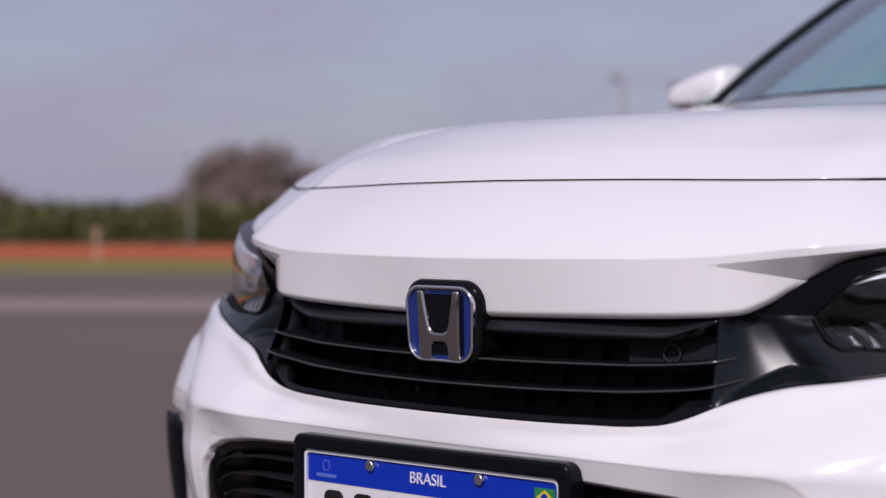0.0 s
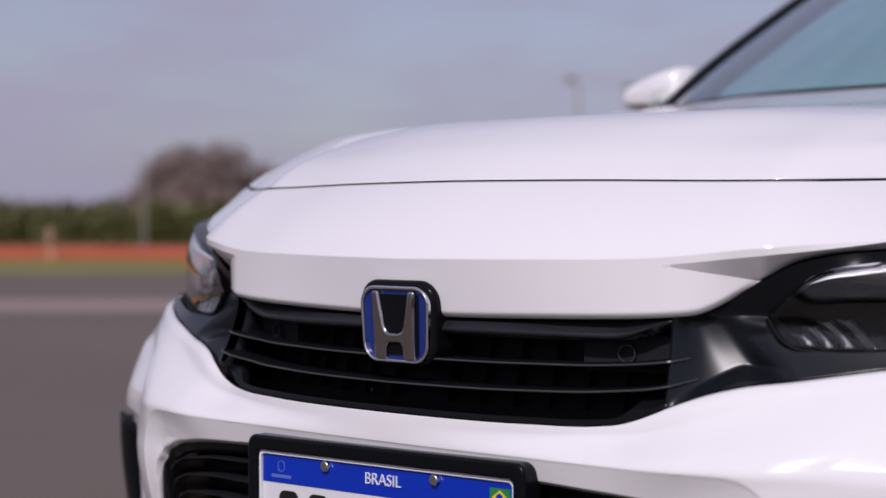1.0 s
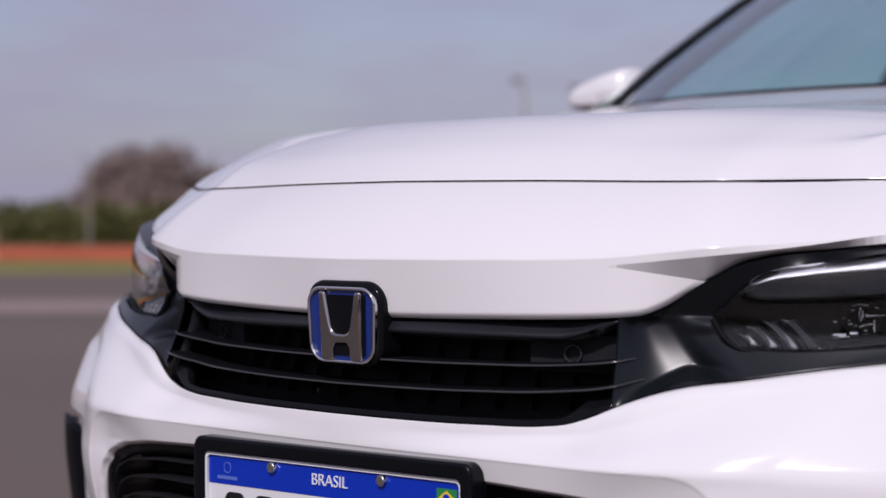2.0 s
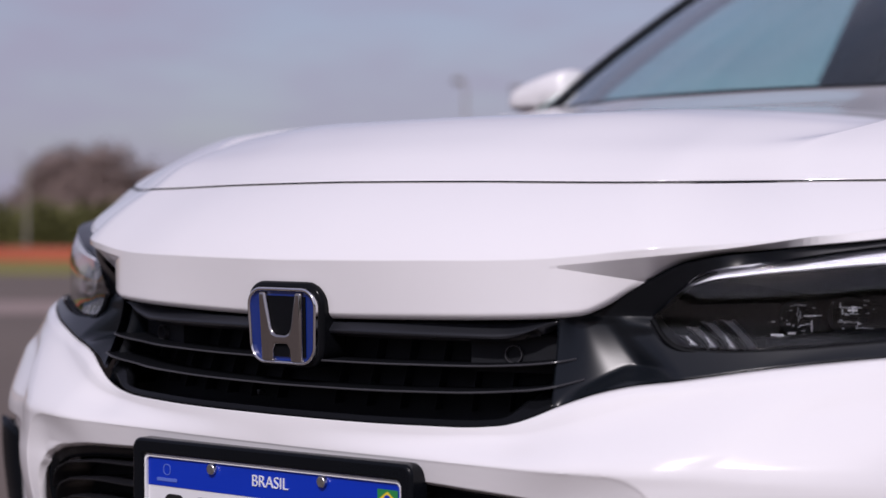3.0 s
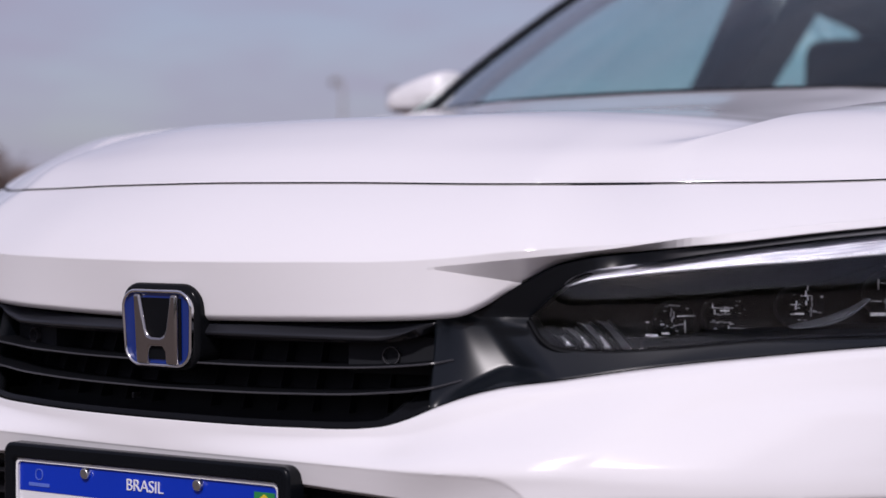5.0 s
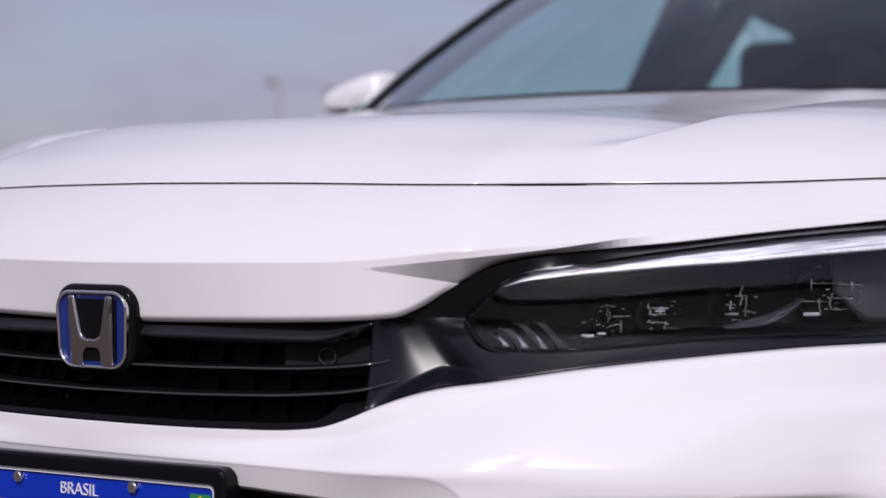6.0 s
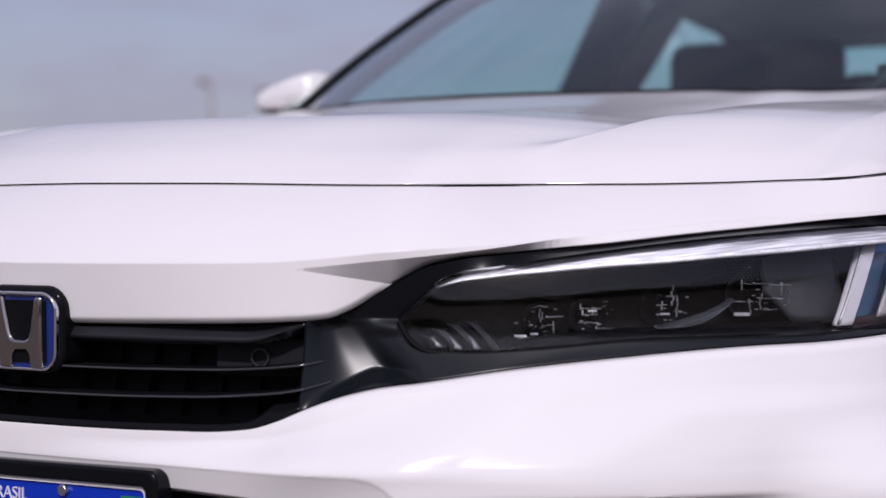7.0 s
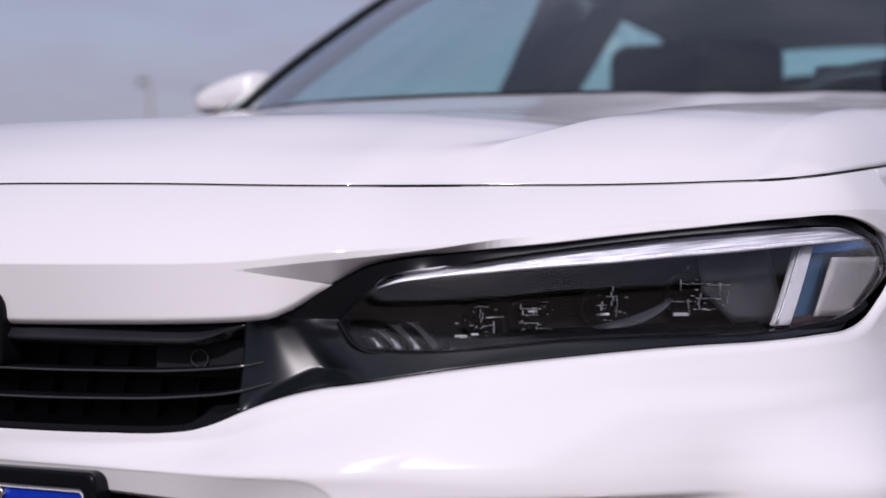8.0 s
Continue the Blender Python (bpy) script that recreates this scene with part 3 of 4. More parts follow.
link("field", mesh("field", *slab(round_rect(0.101, 0.081, 0.019, 10, 0.08), 0.004, EM @ Matrix.Translation((0, -0.0015, 0)))), BLUE, emblem, "blue enamel field")
link("inlay", mesh("inlay", *slab([(-0.0352, 0.034), (0.0352, 0.034), (0.0335, -0.035), (-0.0335, -0.035)][::-1], 0.003, EM @ Matrix.Translation((0, -0.003, 0)))), INLAY, emblem, "black inlay")
mark = [(-0.0310, 0.0385), (-0.0215, 0.0385), (-0.0145, -0.001), (-0.0110, -0.0075), (-0.006, -0.0095), (0.006, -0.0095), (0.0110, -0.0075), (0.0145, -0.001), (0.0215, 0.0385), (0.0310, 0.0385),
        (0.0290, -0.0405), (0.0130, -0.0405), (0.0120, -0.026), (0.0085, -0.0205), (-0.0085, -0.0205), (-0.0120, -0.026), (-0.0130, -0.0405), (-0.0290, -0.0405)]
bars = link("monogram", mesh("monogram", *slab([(1.06 * x, z) for x, z in mark[::-1]], 0.009, EM @ Matrix.Translation((0, -0.008, 0)))), SATINCHROME, emblem, "satin chrome raised mark")
rounded(bars, 0.003, 3)

# ---- number plate ----
PL = pose(0.0035, 0.020, 0.366, 0, -0.7)
holder = tagged(new("plate_holder"), "black plastic plate holder")
holder.parent = car
rounded(link("surround", mesh("surround", *ring(round_rect(0.428, 0.164, 0.012), round_rect(0.396, 0.127, 0.007), 0.03, PL @ Matrix.Translation((0, -0.008, 0.0)))), SATIN, holder, "black plastic surround"), 0.004, 3)
link("back", mesh("back", *slab(round_rect(0.42, 0.155, 0.01), 0.012, PL @ Matrix.Translation((0, 0.006, 0)))), MATT, holder)
plate = link("number_plate", mesh("number_plate", *slab(round_rect(0.400, 0.130, 0.008), 0.002, PL @ Matrix.Translation((0, 0.001, 0)))), PLATEWHITE, holder, "white number plate with a blue band")
link("rim", mesh("rim", *ring(round_rect(0.396, 0.127, 0.008), round_rect(0.3892, 0.1202, 0.006), 0.004, PL @ Matrix.Translation((0, -0.003, 0)))), INKWHITE, plate, "raised white rim")
link("band", mesh("band", *slab([(0.1945, 0.0602), (0.1945, 0.026), (-0.1945, 0.026), (-0.1945, 0.0602)][::-1], 0.001, PL @ Matrix.Translation((0, 0.0002, 0)))), PLATEBLUE, plate, "blue band")
words("lettering", "BRASIL", 0.0190, INKWHITE, plate, PL @ Matrix.Translation((0.005, -0.0006, 0.0445)), squeeze=0.98)
for i in range(7):
    x = -0.150 + 0.05 * i
    rounded(link("character_bar", mesh("character_bar", *slab(round_rect(0.032, 0.063, 0.009), 0.002, PL @ Matrix.Translation((x, -0.0006, -0.014)))), INK, plate), 0.0005)
link("small_bar", mesh("small_bar", *slab(round_rect(0.034, 0.004, 0.001), 0.001, PL @ Matrix.Translation((-0.162, -0.0006, 0.034)))), PALEBLUE, plate)
link("small_mark", mesh("small_mark", *ring(round_rect(0.012, 0.013, 0.005), round_rect(0.010, 0.011, 0.004), 0.001, PL @ Matrix.Translation((-0.162, -0.0006, 0.046)))), PALEBLUE, plate)
flag = link("flag", mesh("flag", *slab(round_rect(0.028, 0.020, 0.001), 0.001, PL @ Matrix.Translation((0.176, -0.0006, 0.042)))), FLAGGREEN, plate, "small green and yellow flag")
link("rhombus", mesh("rhombus", *slab([(-0.011, 0), (0, 0.008), (0.011, 0), (0, -0.008)][::-1], 0.001, PL @ Matrix.Translation((0.176, -0.0012, 0.042)))), FLAGYELLOW, plate)
link("disc", mesh("disc", *slab(round_rect(0.009, 0.009, 0.0044), 0.001, PL @ Matrix.Translation((0.176, -0.0018, 0.042)))), PLATEBLUE, plate)
for x in (-0.085, 0.085):
    v, f = rod([PL @ Vector((x, y, 0.053)) for y in (0.002, -0.004, -0.0055)], 0.0065, 12)
    screw = link("screw", mesh("screw", v, f), GALV, plate, "zinc-plated screw")
    rounded(screw, 0.0015)

# ---- headlights ----
def headlight(k):
    thing = tagged(new("headlight"), "clear headlight with dark reflectors and a chrome upper strip")
    thing.parent = car
    side = (lambda g: g) if k > 0 else mirrored

    def put(name, g, mat, label="", thick=0.0, parent=thing):
        ob = link(name, welded(name, *side(g)), mat, parent, label, 30)
        if thick:
            solid(ob, thick)
        return ob
    cols = sorted(set(span(0.4415, 0.52, 0.004) + span(0.52, 1.08, 0.01) + span(1.08, 1.2155, 0.004)))
    lens = put("lens", skin_patch(cols, GLASS_LOW, GLASS_TOP, 20, lens_off), LENS, "clear outer lens", 0.0015)
    lens.visible_shadow = False
    # housing: walls that go in from the lens's edge, and a back
    rows = []
    for s in cols:
        lo, hi = GLASS_LOW(s), GLASS_TOP(s)
        m = (lo + hi) / 2
        rows.append([skin(s, lo - 0.001, -0.014), skin(s, m + (lo - m) * 0.96, -0.05), skin(s, m + (lo - m) * 0.8, -0.085), skin(s, m + (hi - m) * 0.8, -0.085), skin(s, m + (hi - m) * 0.96, -0.05), skin(s, hi + 0.0005, -0.016), skin(s, hi + 0.0005, lens_off(s, hi) - 0.002)])
    # black tube below the lens, added as the shadow of the gap
    put("lens_gap_shade", rod([skin(s, GLASS_LOW(s) - 0.0015, -0.012) for s in cols if s < 1.12], 0.0032, 8), INLAY, "black tube for the gap shadow under the lens")
    put("housing", sheet(rows, True), LAMPDARK, "smoked dark housing")
    # bright upper strip
    cs = [c for c in cols if 0.478 <= c <= 1.180]
    put("light_strip", skin_patch(cs, CHROME_LINE, lambda s: CHROME_LINE(s) + 0.0003 + (GLASS_TOP(s) - 0.0023 - CHROME_LINE(s)) * smooth(0.474, 0.535, s), 6, lambda s, z: lens_off(s, z) - 0.007 - 0.5 * (1 - smooth(0.52, 0.70, s)) * (z - CHROME_LINE(s))), DIFFUSER, "silvered upper light strip", 0.0012)
    put("strip_edge", skin_patch([c for c in cs if c > 0.505], lambda s: CHROME_LINE(s) - 0.0025 * smooth(0.50, 0.60, s), lambda s: CHROME_LINE(s) + 0.0001 + 0.0014 * smooth(0.50, 0.60, s), 2, lambda s, z: lens_off(s, CHROME_LINE(s)) - 0.0065 + 0.003 * smooth(0.50, 0.58, s)), STRIPEDGE, "bright strip edge", 0.004)
    # dark shelf below the strip
    put("shelf", skin_patch([c for c in cs if c < 0.93], lambda s: CHROME_LINE(s) - 0.003 - 0.026 * smooth(0.50, 0.62, s) * (1 - smooth(0.74, 0.92, s)), lambda s: CHROME_LINE(s) - 0.003, 5, lambda s, z: -0.020 - 0.35 * (CHROME_LINE(s) - z)), LAMPDARK, "dark shelf", 0.003)
    # slanting indicator bar
    lean = lambda z: 0.940 + (z - 0.602) * 0.73
    rows = [[skin(lean(z) + o, z, d) for o, d in ((0.002, -0.026), (0.004, -0.019), (0.007, -0.0165), (0.024, -0.0165), (0.028, -0.019), (0.030, -0.026))] for z in rise(0.600, 0.687, 10)]
    put("upright_light", sheet(rows), SIDELIGHT, "milky upright light bar", 0.003)
    rows = [[skin(lean(z) + w, z, -0.0155) for w in (0.0015, 0.0038)] for z in rise(0.602, 0.687, 10)]
    put("bar_edge", sheet(rows), REFLECTOR, "bright edge of the light bar", 0.003)
    rows = [[skin(lean(z) + o, z, -0.026) for o in (0.031, 0.052, 0.078)] for z in rise(0.600, 0.690, 8)]
    put("dark_panel", sheet(rows), LAMPSLATE, "slate blue inner panel", 0.003)
    cs2 = [c for c in cols if 1.005 <= c <= 1.196]
    put("blue_top", skin_patch(cs2, lambda s: min(CHROME_LINE(s) - 0.014, GLASS_TOP(s) - 0.006), lambda s: min(GLASS_TOP(s) - 0.003, CHROME_LINE(s) - 0.001), 3, -0.021), LAMPBLUE, "", 0.003)
    rows = [[skin(1.013 + (z - 0.610) * 0.80 + w * (0.146 - 0.062 * smooth(0.665, 0.61, z)), z, -0.020) for w in rise(0, 1, 8)] for z in rise(0.608, 0.674, 8)]
    put("side_reflector", sheet(rows), SIDEGREY, "pale side reflector", 0.003)
    cs3 = [c for c in cols if 0.96 <= c <= 1.13]
    put("amber_strip", skin_patch(cs3, lambda s: GLASS_LOW(s) + 0.003, lambda s: GLASS_LOW(s) + 0.012, 2, -0.022), AMBER, "amber lower strip", 0.003)
    # reflector cells: a dark pocket with thin edges in it, level (h) and upright (v), in millimetres from its middle;
    # bright ones are painted glints
    for s, z, w, h, level, upright, bright in (
            (0.600, 0.606, 0.044, 0.040, ((0, 20, 4), (-9, 3, 15), (-4, 9, -5)), ((-6, -2, 13), (9, -13, 0), (-3, 1, 9)), ((-33, -20, -16), (-28, -10, -18.5), (-16, -8, -14))),
            (0.652, 0.609, 0.042, 0.040, ((-15, 9, 10), (-15, 6, -5), (3, 21, -11), (-4, 6, 3)), ((-12, 3, 15), (0, 4, 12), (4, -12, -4)), ((-6, 4, 7),)),
            (0.742, 0.619, 0.056, 0.048, ((-18, -5, 3), (-7, 7, 13), (-18, -6, -6), (2, 12, -3)), ((0, 3, 24), (6, -9, 12), (-12, -2, 8)), ((-14, -4, -6),)),
            (0.856, 0.632, 0.060, 0.052, ((-26, 12, 13), (-36, -12, -6), (6, 36, 12), (-6, 24, -3), (0, 18, -15)), ((-25, 6, 18), (-17, -20, -3), (-3, -15, 3), (22, 0, 15), (34, -9, 6)), ((-36, -17, -20.5), (-36, -18, -19)))):
        p = skin(s, z, -0.060)
        n0 = (skin(s, z, 0.0) - p).normalized()
        turn = Matrix.Translation(p) @ n0.to_track_quat("-Y", "Z").to_matrix().to_4x4()
        bowl = []
        for r in range(7):
            q = r / 6
            bowl.append([turn @ Vector((w * 0.5 * q * math.cos(a), 0.026 - 0.024 * q * q, h * 0.5 * q * math.sin(a))) for a in [2 * math.pi * j / 24 for j in range(25)]])
        cell = put("reflector_cell", sheet(bowl), LAMPDARK, "dark reflector pocket")
        rng = random.Random(round(1000 * s))
        groups = []
        for x0, x1, up in level:
            n = max(1, round((x1 - x0) / 7))
            for c in range(n):      # each edge breaks into short steps
                a0, a1 = x0 + (x1 - x0) * c / n, x0 + (x1 - x0) * (c + 0.9) / n
                g = block((a1 - a0) / 1000, 0.003, rng.uniform(0.0005, 0.0012), ((a0 + a1) / 2000, -0.030 + rng.uniform(0, 0.006), (up + rng.uniform(-0.6, 0.6)) / 1000), 0.0002, 1)
                groups.append(([turn @ v for v in g[0]], g[1]))
        for x, z0, z1 in upright:
            n = max(1, round((z1 - z0) / 5))
            for c in range(n):
                a0, a1 = z0 + (z1 - z0) * c / n, z0 + (z1 - z0) * (c + 0.9) / n
                g = block(rng.uniform(0.0005, 0.0014), 0.003, (a1 - a0) / 1000, ((x + rng.uniform(-1.2, 1.2)) / 1000, -0.030 + rng.uniform(0, 0.006), (a0 + a1) / 2000), 0.0002, 1)
                groups.append(([turn @ v for v in g[0]], g[1]))
        for _ in range(14):
            g = block(rng.uniform(0.0008, 0.0045), 0.002, rng.uniform(0.0004, 0.0014), (0.42 * w * rng.gauss(0, 0.7), -0.028 + rng.uniform(0, 0.012), 0.42 * h * rng.gauss(0, 0.6)), 0.0002, 1)
            groups.append(([turn @ v for v in g[0]], g[1]))
        # every fifth edge and the bright bars get the lit colour, the rest the shaded
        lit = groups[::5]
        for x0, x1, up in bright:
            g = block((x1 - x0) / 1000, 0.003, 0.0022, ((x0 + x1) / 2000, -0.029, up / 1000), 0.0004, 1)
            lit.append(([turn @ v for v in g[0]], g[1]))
        tagged(put("reflector_facet", join(*[g for i, g in enumerate(groups) if i % 5]), FACETDIM, "", 0.0, cell), "thin reflector edges in the shaded colour", kind="stuff")
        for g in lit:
            put("glint_facet", g, FACET, "reflector piece lightened as a glint", 0.0, cell)
    # grey bezel between the outer pocket and the light bar; its tone carries the sky haze reflected in the lens
    bz = [c for c in cols if 0.87 <= c <= 0.985]
    put("bezel", skin_patch(bz, lambda s: GLASS_LOW(s) + 0.008 + 0.038 * (1 - smooth(0.865, 0.915, s)), lambda s: CHROME_LINE(s) - 0.004, 8, lambda s, z: -0.040 - 0.25 * (CHROME_LINE(s) - z) * (1 - smooth(0.86, 0.95, s))), HAZEGREY, "grey bezel with the lens's sky haze in its tone", 0.002)
    # crescent rim of the main beam pocket
    rows = []
    for i in range(15):
        q = i / 14
        s, z = 0.720 + 0.095 * q, 0.5985 + 0.030 * q ** 2.6
        wd = 0.007 * math.sin(math.pi * (0.08 + 0.86 * q)) + 0.0005
        rows.append([skin(s - 0.3 * wd, z + wd, -0.036), skin(s, z, -0.024), skin(s + 0.002, z - 0.002, -0.036)])
    put("crescent", sheet(rows), LAMPGREY, "grey crescent rim", 0.002)
    # long lower ledge
    put("ledge", skin_patch([c for c in cols if 0.56 <= c <= 0.93], lambda s: GLASS_LOW(s) + 0.002, lambda s: GLASS_LOW(s) + 0.012, 3, lambda s, z: -0.016 - 1.4 * (z - GLASS_LOW(s))), LAMPDARK, "", 0.002)
    # slanting blades at the inner end; a lighter chip low on the blade paints its glint
    for i in range(4):
        s = 0.478 + 0.020 * i
        lo, hi = GLASS_LOW(s) + 0.003, 0.5985 + 0.0020 * i
        size = (0.55, 0.85, 1.0, 1.0)[i]
        rows = [[skin(s - 0.026 * q ** 1.2 + o, lo + (hi - lo) * q, d) for o, d in ((0.0, -0.020), (0.004, -0.018), (0.0125, -0.022), (0.0145, -0.050))] for q in rise(0, size, 8)]
        blade = put("blade", sheet(rows), LAMPFIN, "", 0.0015)
        if i < 3:
            rows = [[skin(s - 0.026 * q ** 1.2 + o, lo + (hi - lo) * q, -0.0165) for o in (0.003 + 0.020 * q, 0.007 + 0.005 * q, 0.0115)] for q in rise(0.04, 0.50, 5)]
            put("blade_glint", sheet(rows), BLADEGLINT, "lighter chip for the glint low on the blade", 0.001, blade)
    return thing


for k in (1, -1):
    headlight(k)

# ---- hood ----
SEAM_S = np.linspace(0, 1.06, 200)
SEAM_P = np.array([skin(s, SEAM(s)) for s in SEAM_S])
RISE = along([(0, 0), (0.05, 0.034), (0.1, 0.058), (0.17, 0.083), (0.25, 0.096), (0.4, 0.109), (0.6, 0.124), (0.8, 0.143), (1.0, 0.169), (1.11, 0.186), (1.4, 0.216)])
SHOULDER = along([(0, 0), (0.05, 0.026), (0.1, 0.047), (0.2, 0.079), (0.3, 0.099), (0.4, 0.113), (0.6, 0.130), (0.8, 0.146), (1.0, 0.169), (1.4, 0.216)])
EDGE_X = along([(0, 0.795), (0.025, 0.811), (0.05, 0.824), (0.1, 0.835), (0.15, 0.841), (0.2, 0.845), (0.4, 0.857), (0.7, 0.852), (1.0, 0.80)])
EDGE_Z = along([(0, 0.763), (0.05, 0.772), (0.1, 0.778), (0.15, 0.783), (0.2, 0.788), (0.5, 0.818), (1.0, 0.863)])
FRONT_X = 0.795


def cowl_y(x):
    return 1.25 + 0.42 * (x / 0.7) ** 2


RIDGE = along([(0, 0.450), (0.025, 0.466), (0.07, 0.487), (0.12, 0.532), (0.19, 0.570), (0.345, 0.591), (0.6, 0.607), (1.0, 0.630)])
RIDGE_U = 0.450 / FRONT_X


def across(a, v):
    """Half width of the hood at a share a; one column follows the ridge."""
    rx = RIDGE(v)
    return a / RIDGE_U * rx if a < RIDGE_U else rx + (a - RIDGE_U) / (1 - RIDGE_U) * (EDGE_X(v) - rx)


def hood_point(u, v):
    a = abs(u)
    xf = a * FRONT_X
    x, rx = across(a, v), RIDGE(v)
    xs = x + (xf - x) * smooth(0.70, 0.95, a)
    y0 = float(np.interp(xs, SEAM_P[:, 0], SEAM_P[:, 1]))
    z0 = float(np.interp(xf, SEAM_P[:, 0], SEAM_P[:, 2]))
    y1 = cowl_y(across(a, 1.0) * 0.925)
    y = y0 + 0.003 + (y1 - y0) * v
    ef = y - 0.003 - float(np.interp(min(x, 0.76), SEAM_P[:, 0], SEAM_P[:, 1]))
    ef = max(0.0, ef) if v > 0 else 0.0
    side = 0.5 * smooth(0.62, 0.78, x)      # the shoulder climbs more evenly
    z = z0 + RISE(ef) * (1 - side) + SHOULDER(ef) * side + 0.004 * smooth(0.40, 0.66, x) * smooth(0.7, 1.0, v) + 0.005 * smooth(0.25, 0.5, x) * smooth(0.8, 1.0, v)
    z -= 0.006 * (1 - smooth(0.10, 0.42, x)) * smooth(0.10, 0.30, v) * (1 - smooth(0.5, 0.9, v))
    # ridge that runs back to the screen pillar: a crisp crest with a hollow inside it
    r = 0.014 * smooth(0.06, 0.5, v) * (1 - 0.85 * smooth(0.60, 1.0, v))
    d = 0.016 * smooth(0.0, 0.16, v) * (1 - smooth(0.5, 0.98, v))
    z += r * (math.exp(-(rx - x) / 0.03) if x < rx else 1 - 0.85 * smooth(rx, EDGE_X(v), x))
    if x < rx:
        q = (rx - x) / 0.034
        z -= d * (1 - math.exp(-q * (1 + 0.6 * q))) * (1 - smooth(0.03, 0.36, rx - x))
    # roll down to the fender gap
    ze = EDGE_Z(v)
    z -= smooth(0.72, 1.0, v) * (0.0055 * math.exp(-((x - 0.395) / 0.05) ** 2) - 0.001 + 0.005 * smooth(0.58, 0.655, x))
    k = max(0.0, (a - 0.86) / 0.14) ** 1.7
    z = z * (1 - k) + min(z, ze) * k
    return Vector((math.copysign(x, u), y, z))


us = rise(0, RIDGE_U - 0.10, 50)[:-1] + rise(RIDGE_U - 0.10, RIDGE_U, 40) + rise(RIDGE_U, 1.0, 60)[1:]
us = [-u for u in us[:0:-1]] + us
vs = [0.0, 0.004, 0.012, 0.025] + span(0.04, 1.0, 0.012)
# black tube laid along the bonnet gap as its dark line of shade
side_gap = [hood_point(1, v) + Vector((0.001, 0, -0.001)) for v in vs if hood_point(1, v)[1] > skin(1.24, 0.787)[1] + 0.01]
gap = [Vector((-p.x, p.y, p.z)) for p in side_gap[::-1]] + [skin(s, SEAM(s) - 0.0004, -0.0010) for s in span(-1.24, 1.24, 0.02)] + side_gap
link("hood_gap_shade", mesh("hood_gap_shade", *rod(gap, 0.0009, 8)), MATT, car, "black tube for the shade in the bonnet gap")
hood = link("hood", mesh("hood", *sheet([[hood_point(u, v) for v in vs] for u in us], True)), WHITE, car, "pearl white bonnet with two soft ridges", 40)
solid(hood, 0.008)
shelf = sheet([[Vector((x, cowl_y(x) + d, 0.937 + 0.022 * (x / 0.7) ** 2 + h)) for d, h in ((-0.03, -0.02), (0.05, -0.022), (0.16, -0.01))] for x in span(-0.74, 0.74, 0.04)])
solid(link("cowl", mesh("cowl", *shelf), MATT, car, "black plastic cowl below the windscreen"), 0.006)


# ---- fenders, flanks and cabin ----
def hood_edge(y):
    ys = [hood_point(1, v) for v in vs]
    arr = np.array(ys)
    return [float(np.interp(y, arr[:, 1], arr[:, i])) for i in (0, 2)]


LEN = 4.66
BELT = along([(0, 0.90), (1.0, 0.875), (1.7, 0.955), (2.5, 0.985), (3.4, 1.0), (4.1, 1.01), (4.66, 0.98)])
WIDE = along([(0, 0.86), (0.55, 0.885), (1.0, 0.90), (2.3, 0.90), (3.4, 0.90), (4.1, 0.875), (4.45, 0.82), (4.66, 0.70)])


def flank(y, q):
    """The body side: q runs from the sill (0) to the belt or hood gap (1)."""
    if y < 1.66:
        ex, ez = hood_edge(max(y, 0.56))
    else:
        ex, ez = WIDE(y) - 0.055, BELT(y)
    z0 = 0.20
    z = z0 + (ez - 0.003 - z0) * q
    w = WIDE(y)
    t = smooth(0.45, 1.0, q)
    x = w - 0.03 * smooth(0.30, 0.0, q) + (ex + 0.003 - w) * t ** 1.6
    return x, z


REAR_AXLE = ARCH_Y + 2.735


def flank_panel(name, y0, y1, k, label):
    rows = []
    for y in span(y0, y1, 0.03):
        base = 0.0
        for ay in (ARCH_Y, REAR_AXLE):
            if abs(y - ay) < ARCH_R:
                base = max(base, ARCH_Z + math.sqrt(ARCH_R ** 2 - (y - ay) ** 2))
        row = []
        top = flank(y, 1.0)[1]
        q0 = max(0.0, (base - 0.20) / (top - 0.20))
        for q in rise(q0, 1.0, 14):
            x, z = flank(y, q)
            row.append(Vector((k * x, y, z)))
        rows.append(row)
    ob = link(name, mesh(name, *sheet(rows, k > 0)), WHITE, car, label, 40)
    solid(ob, 0.006)
    return ob


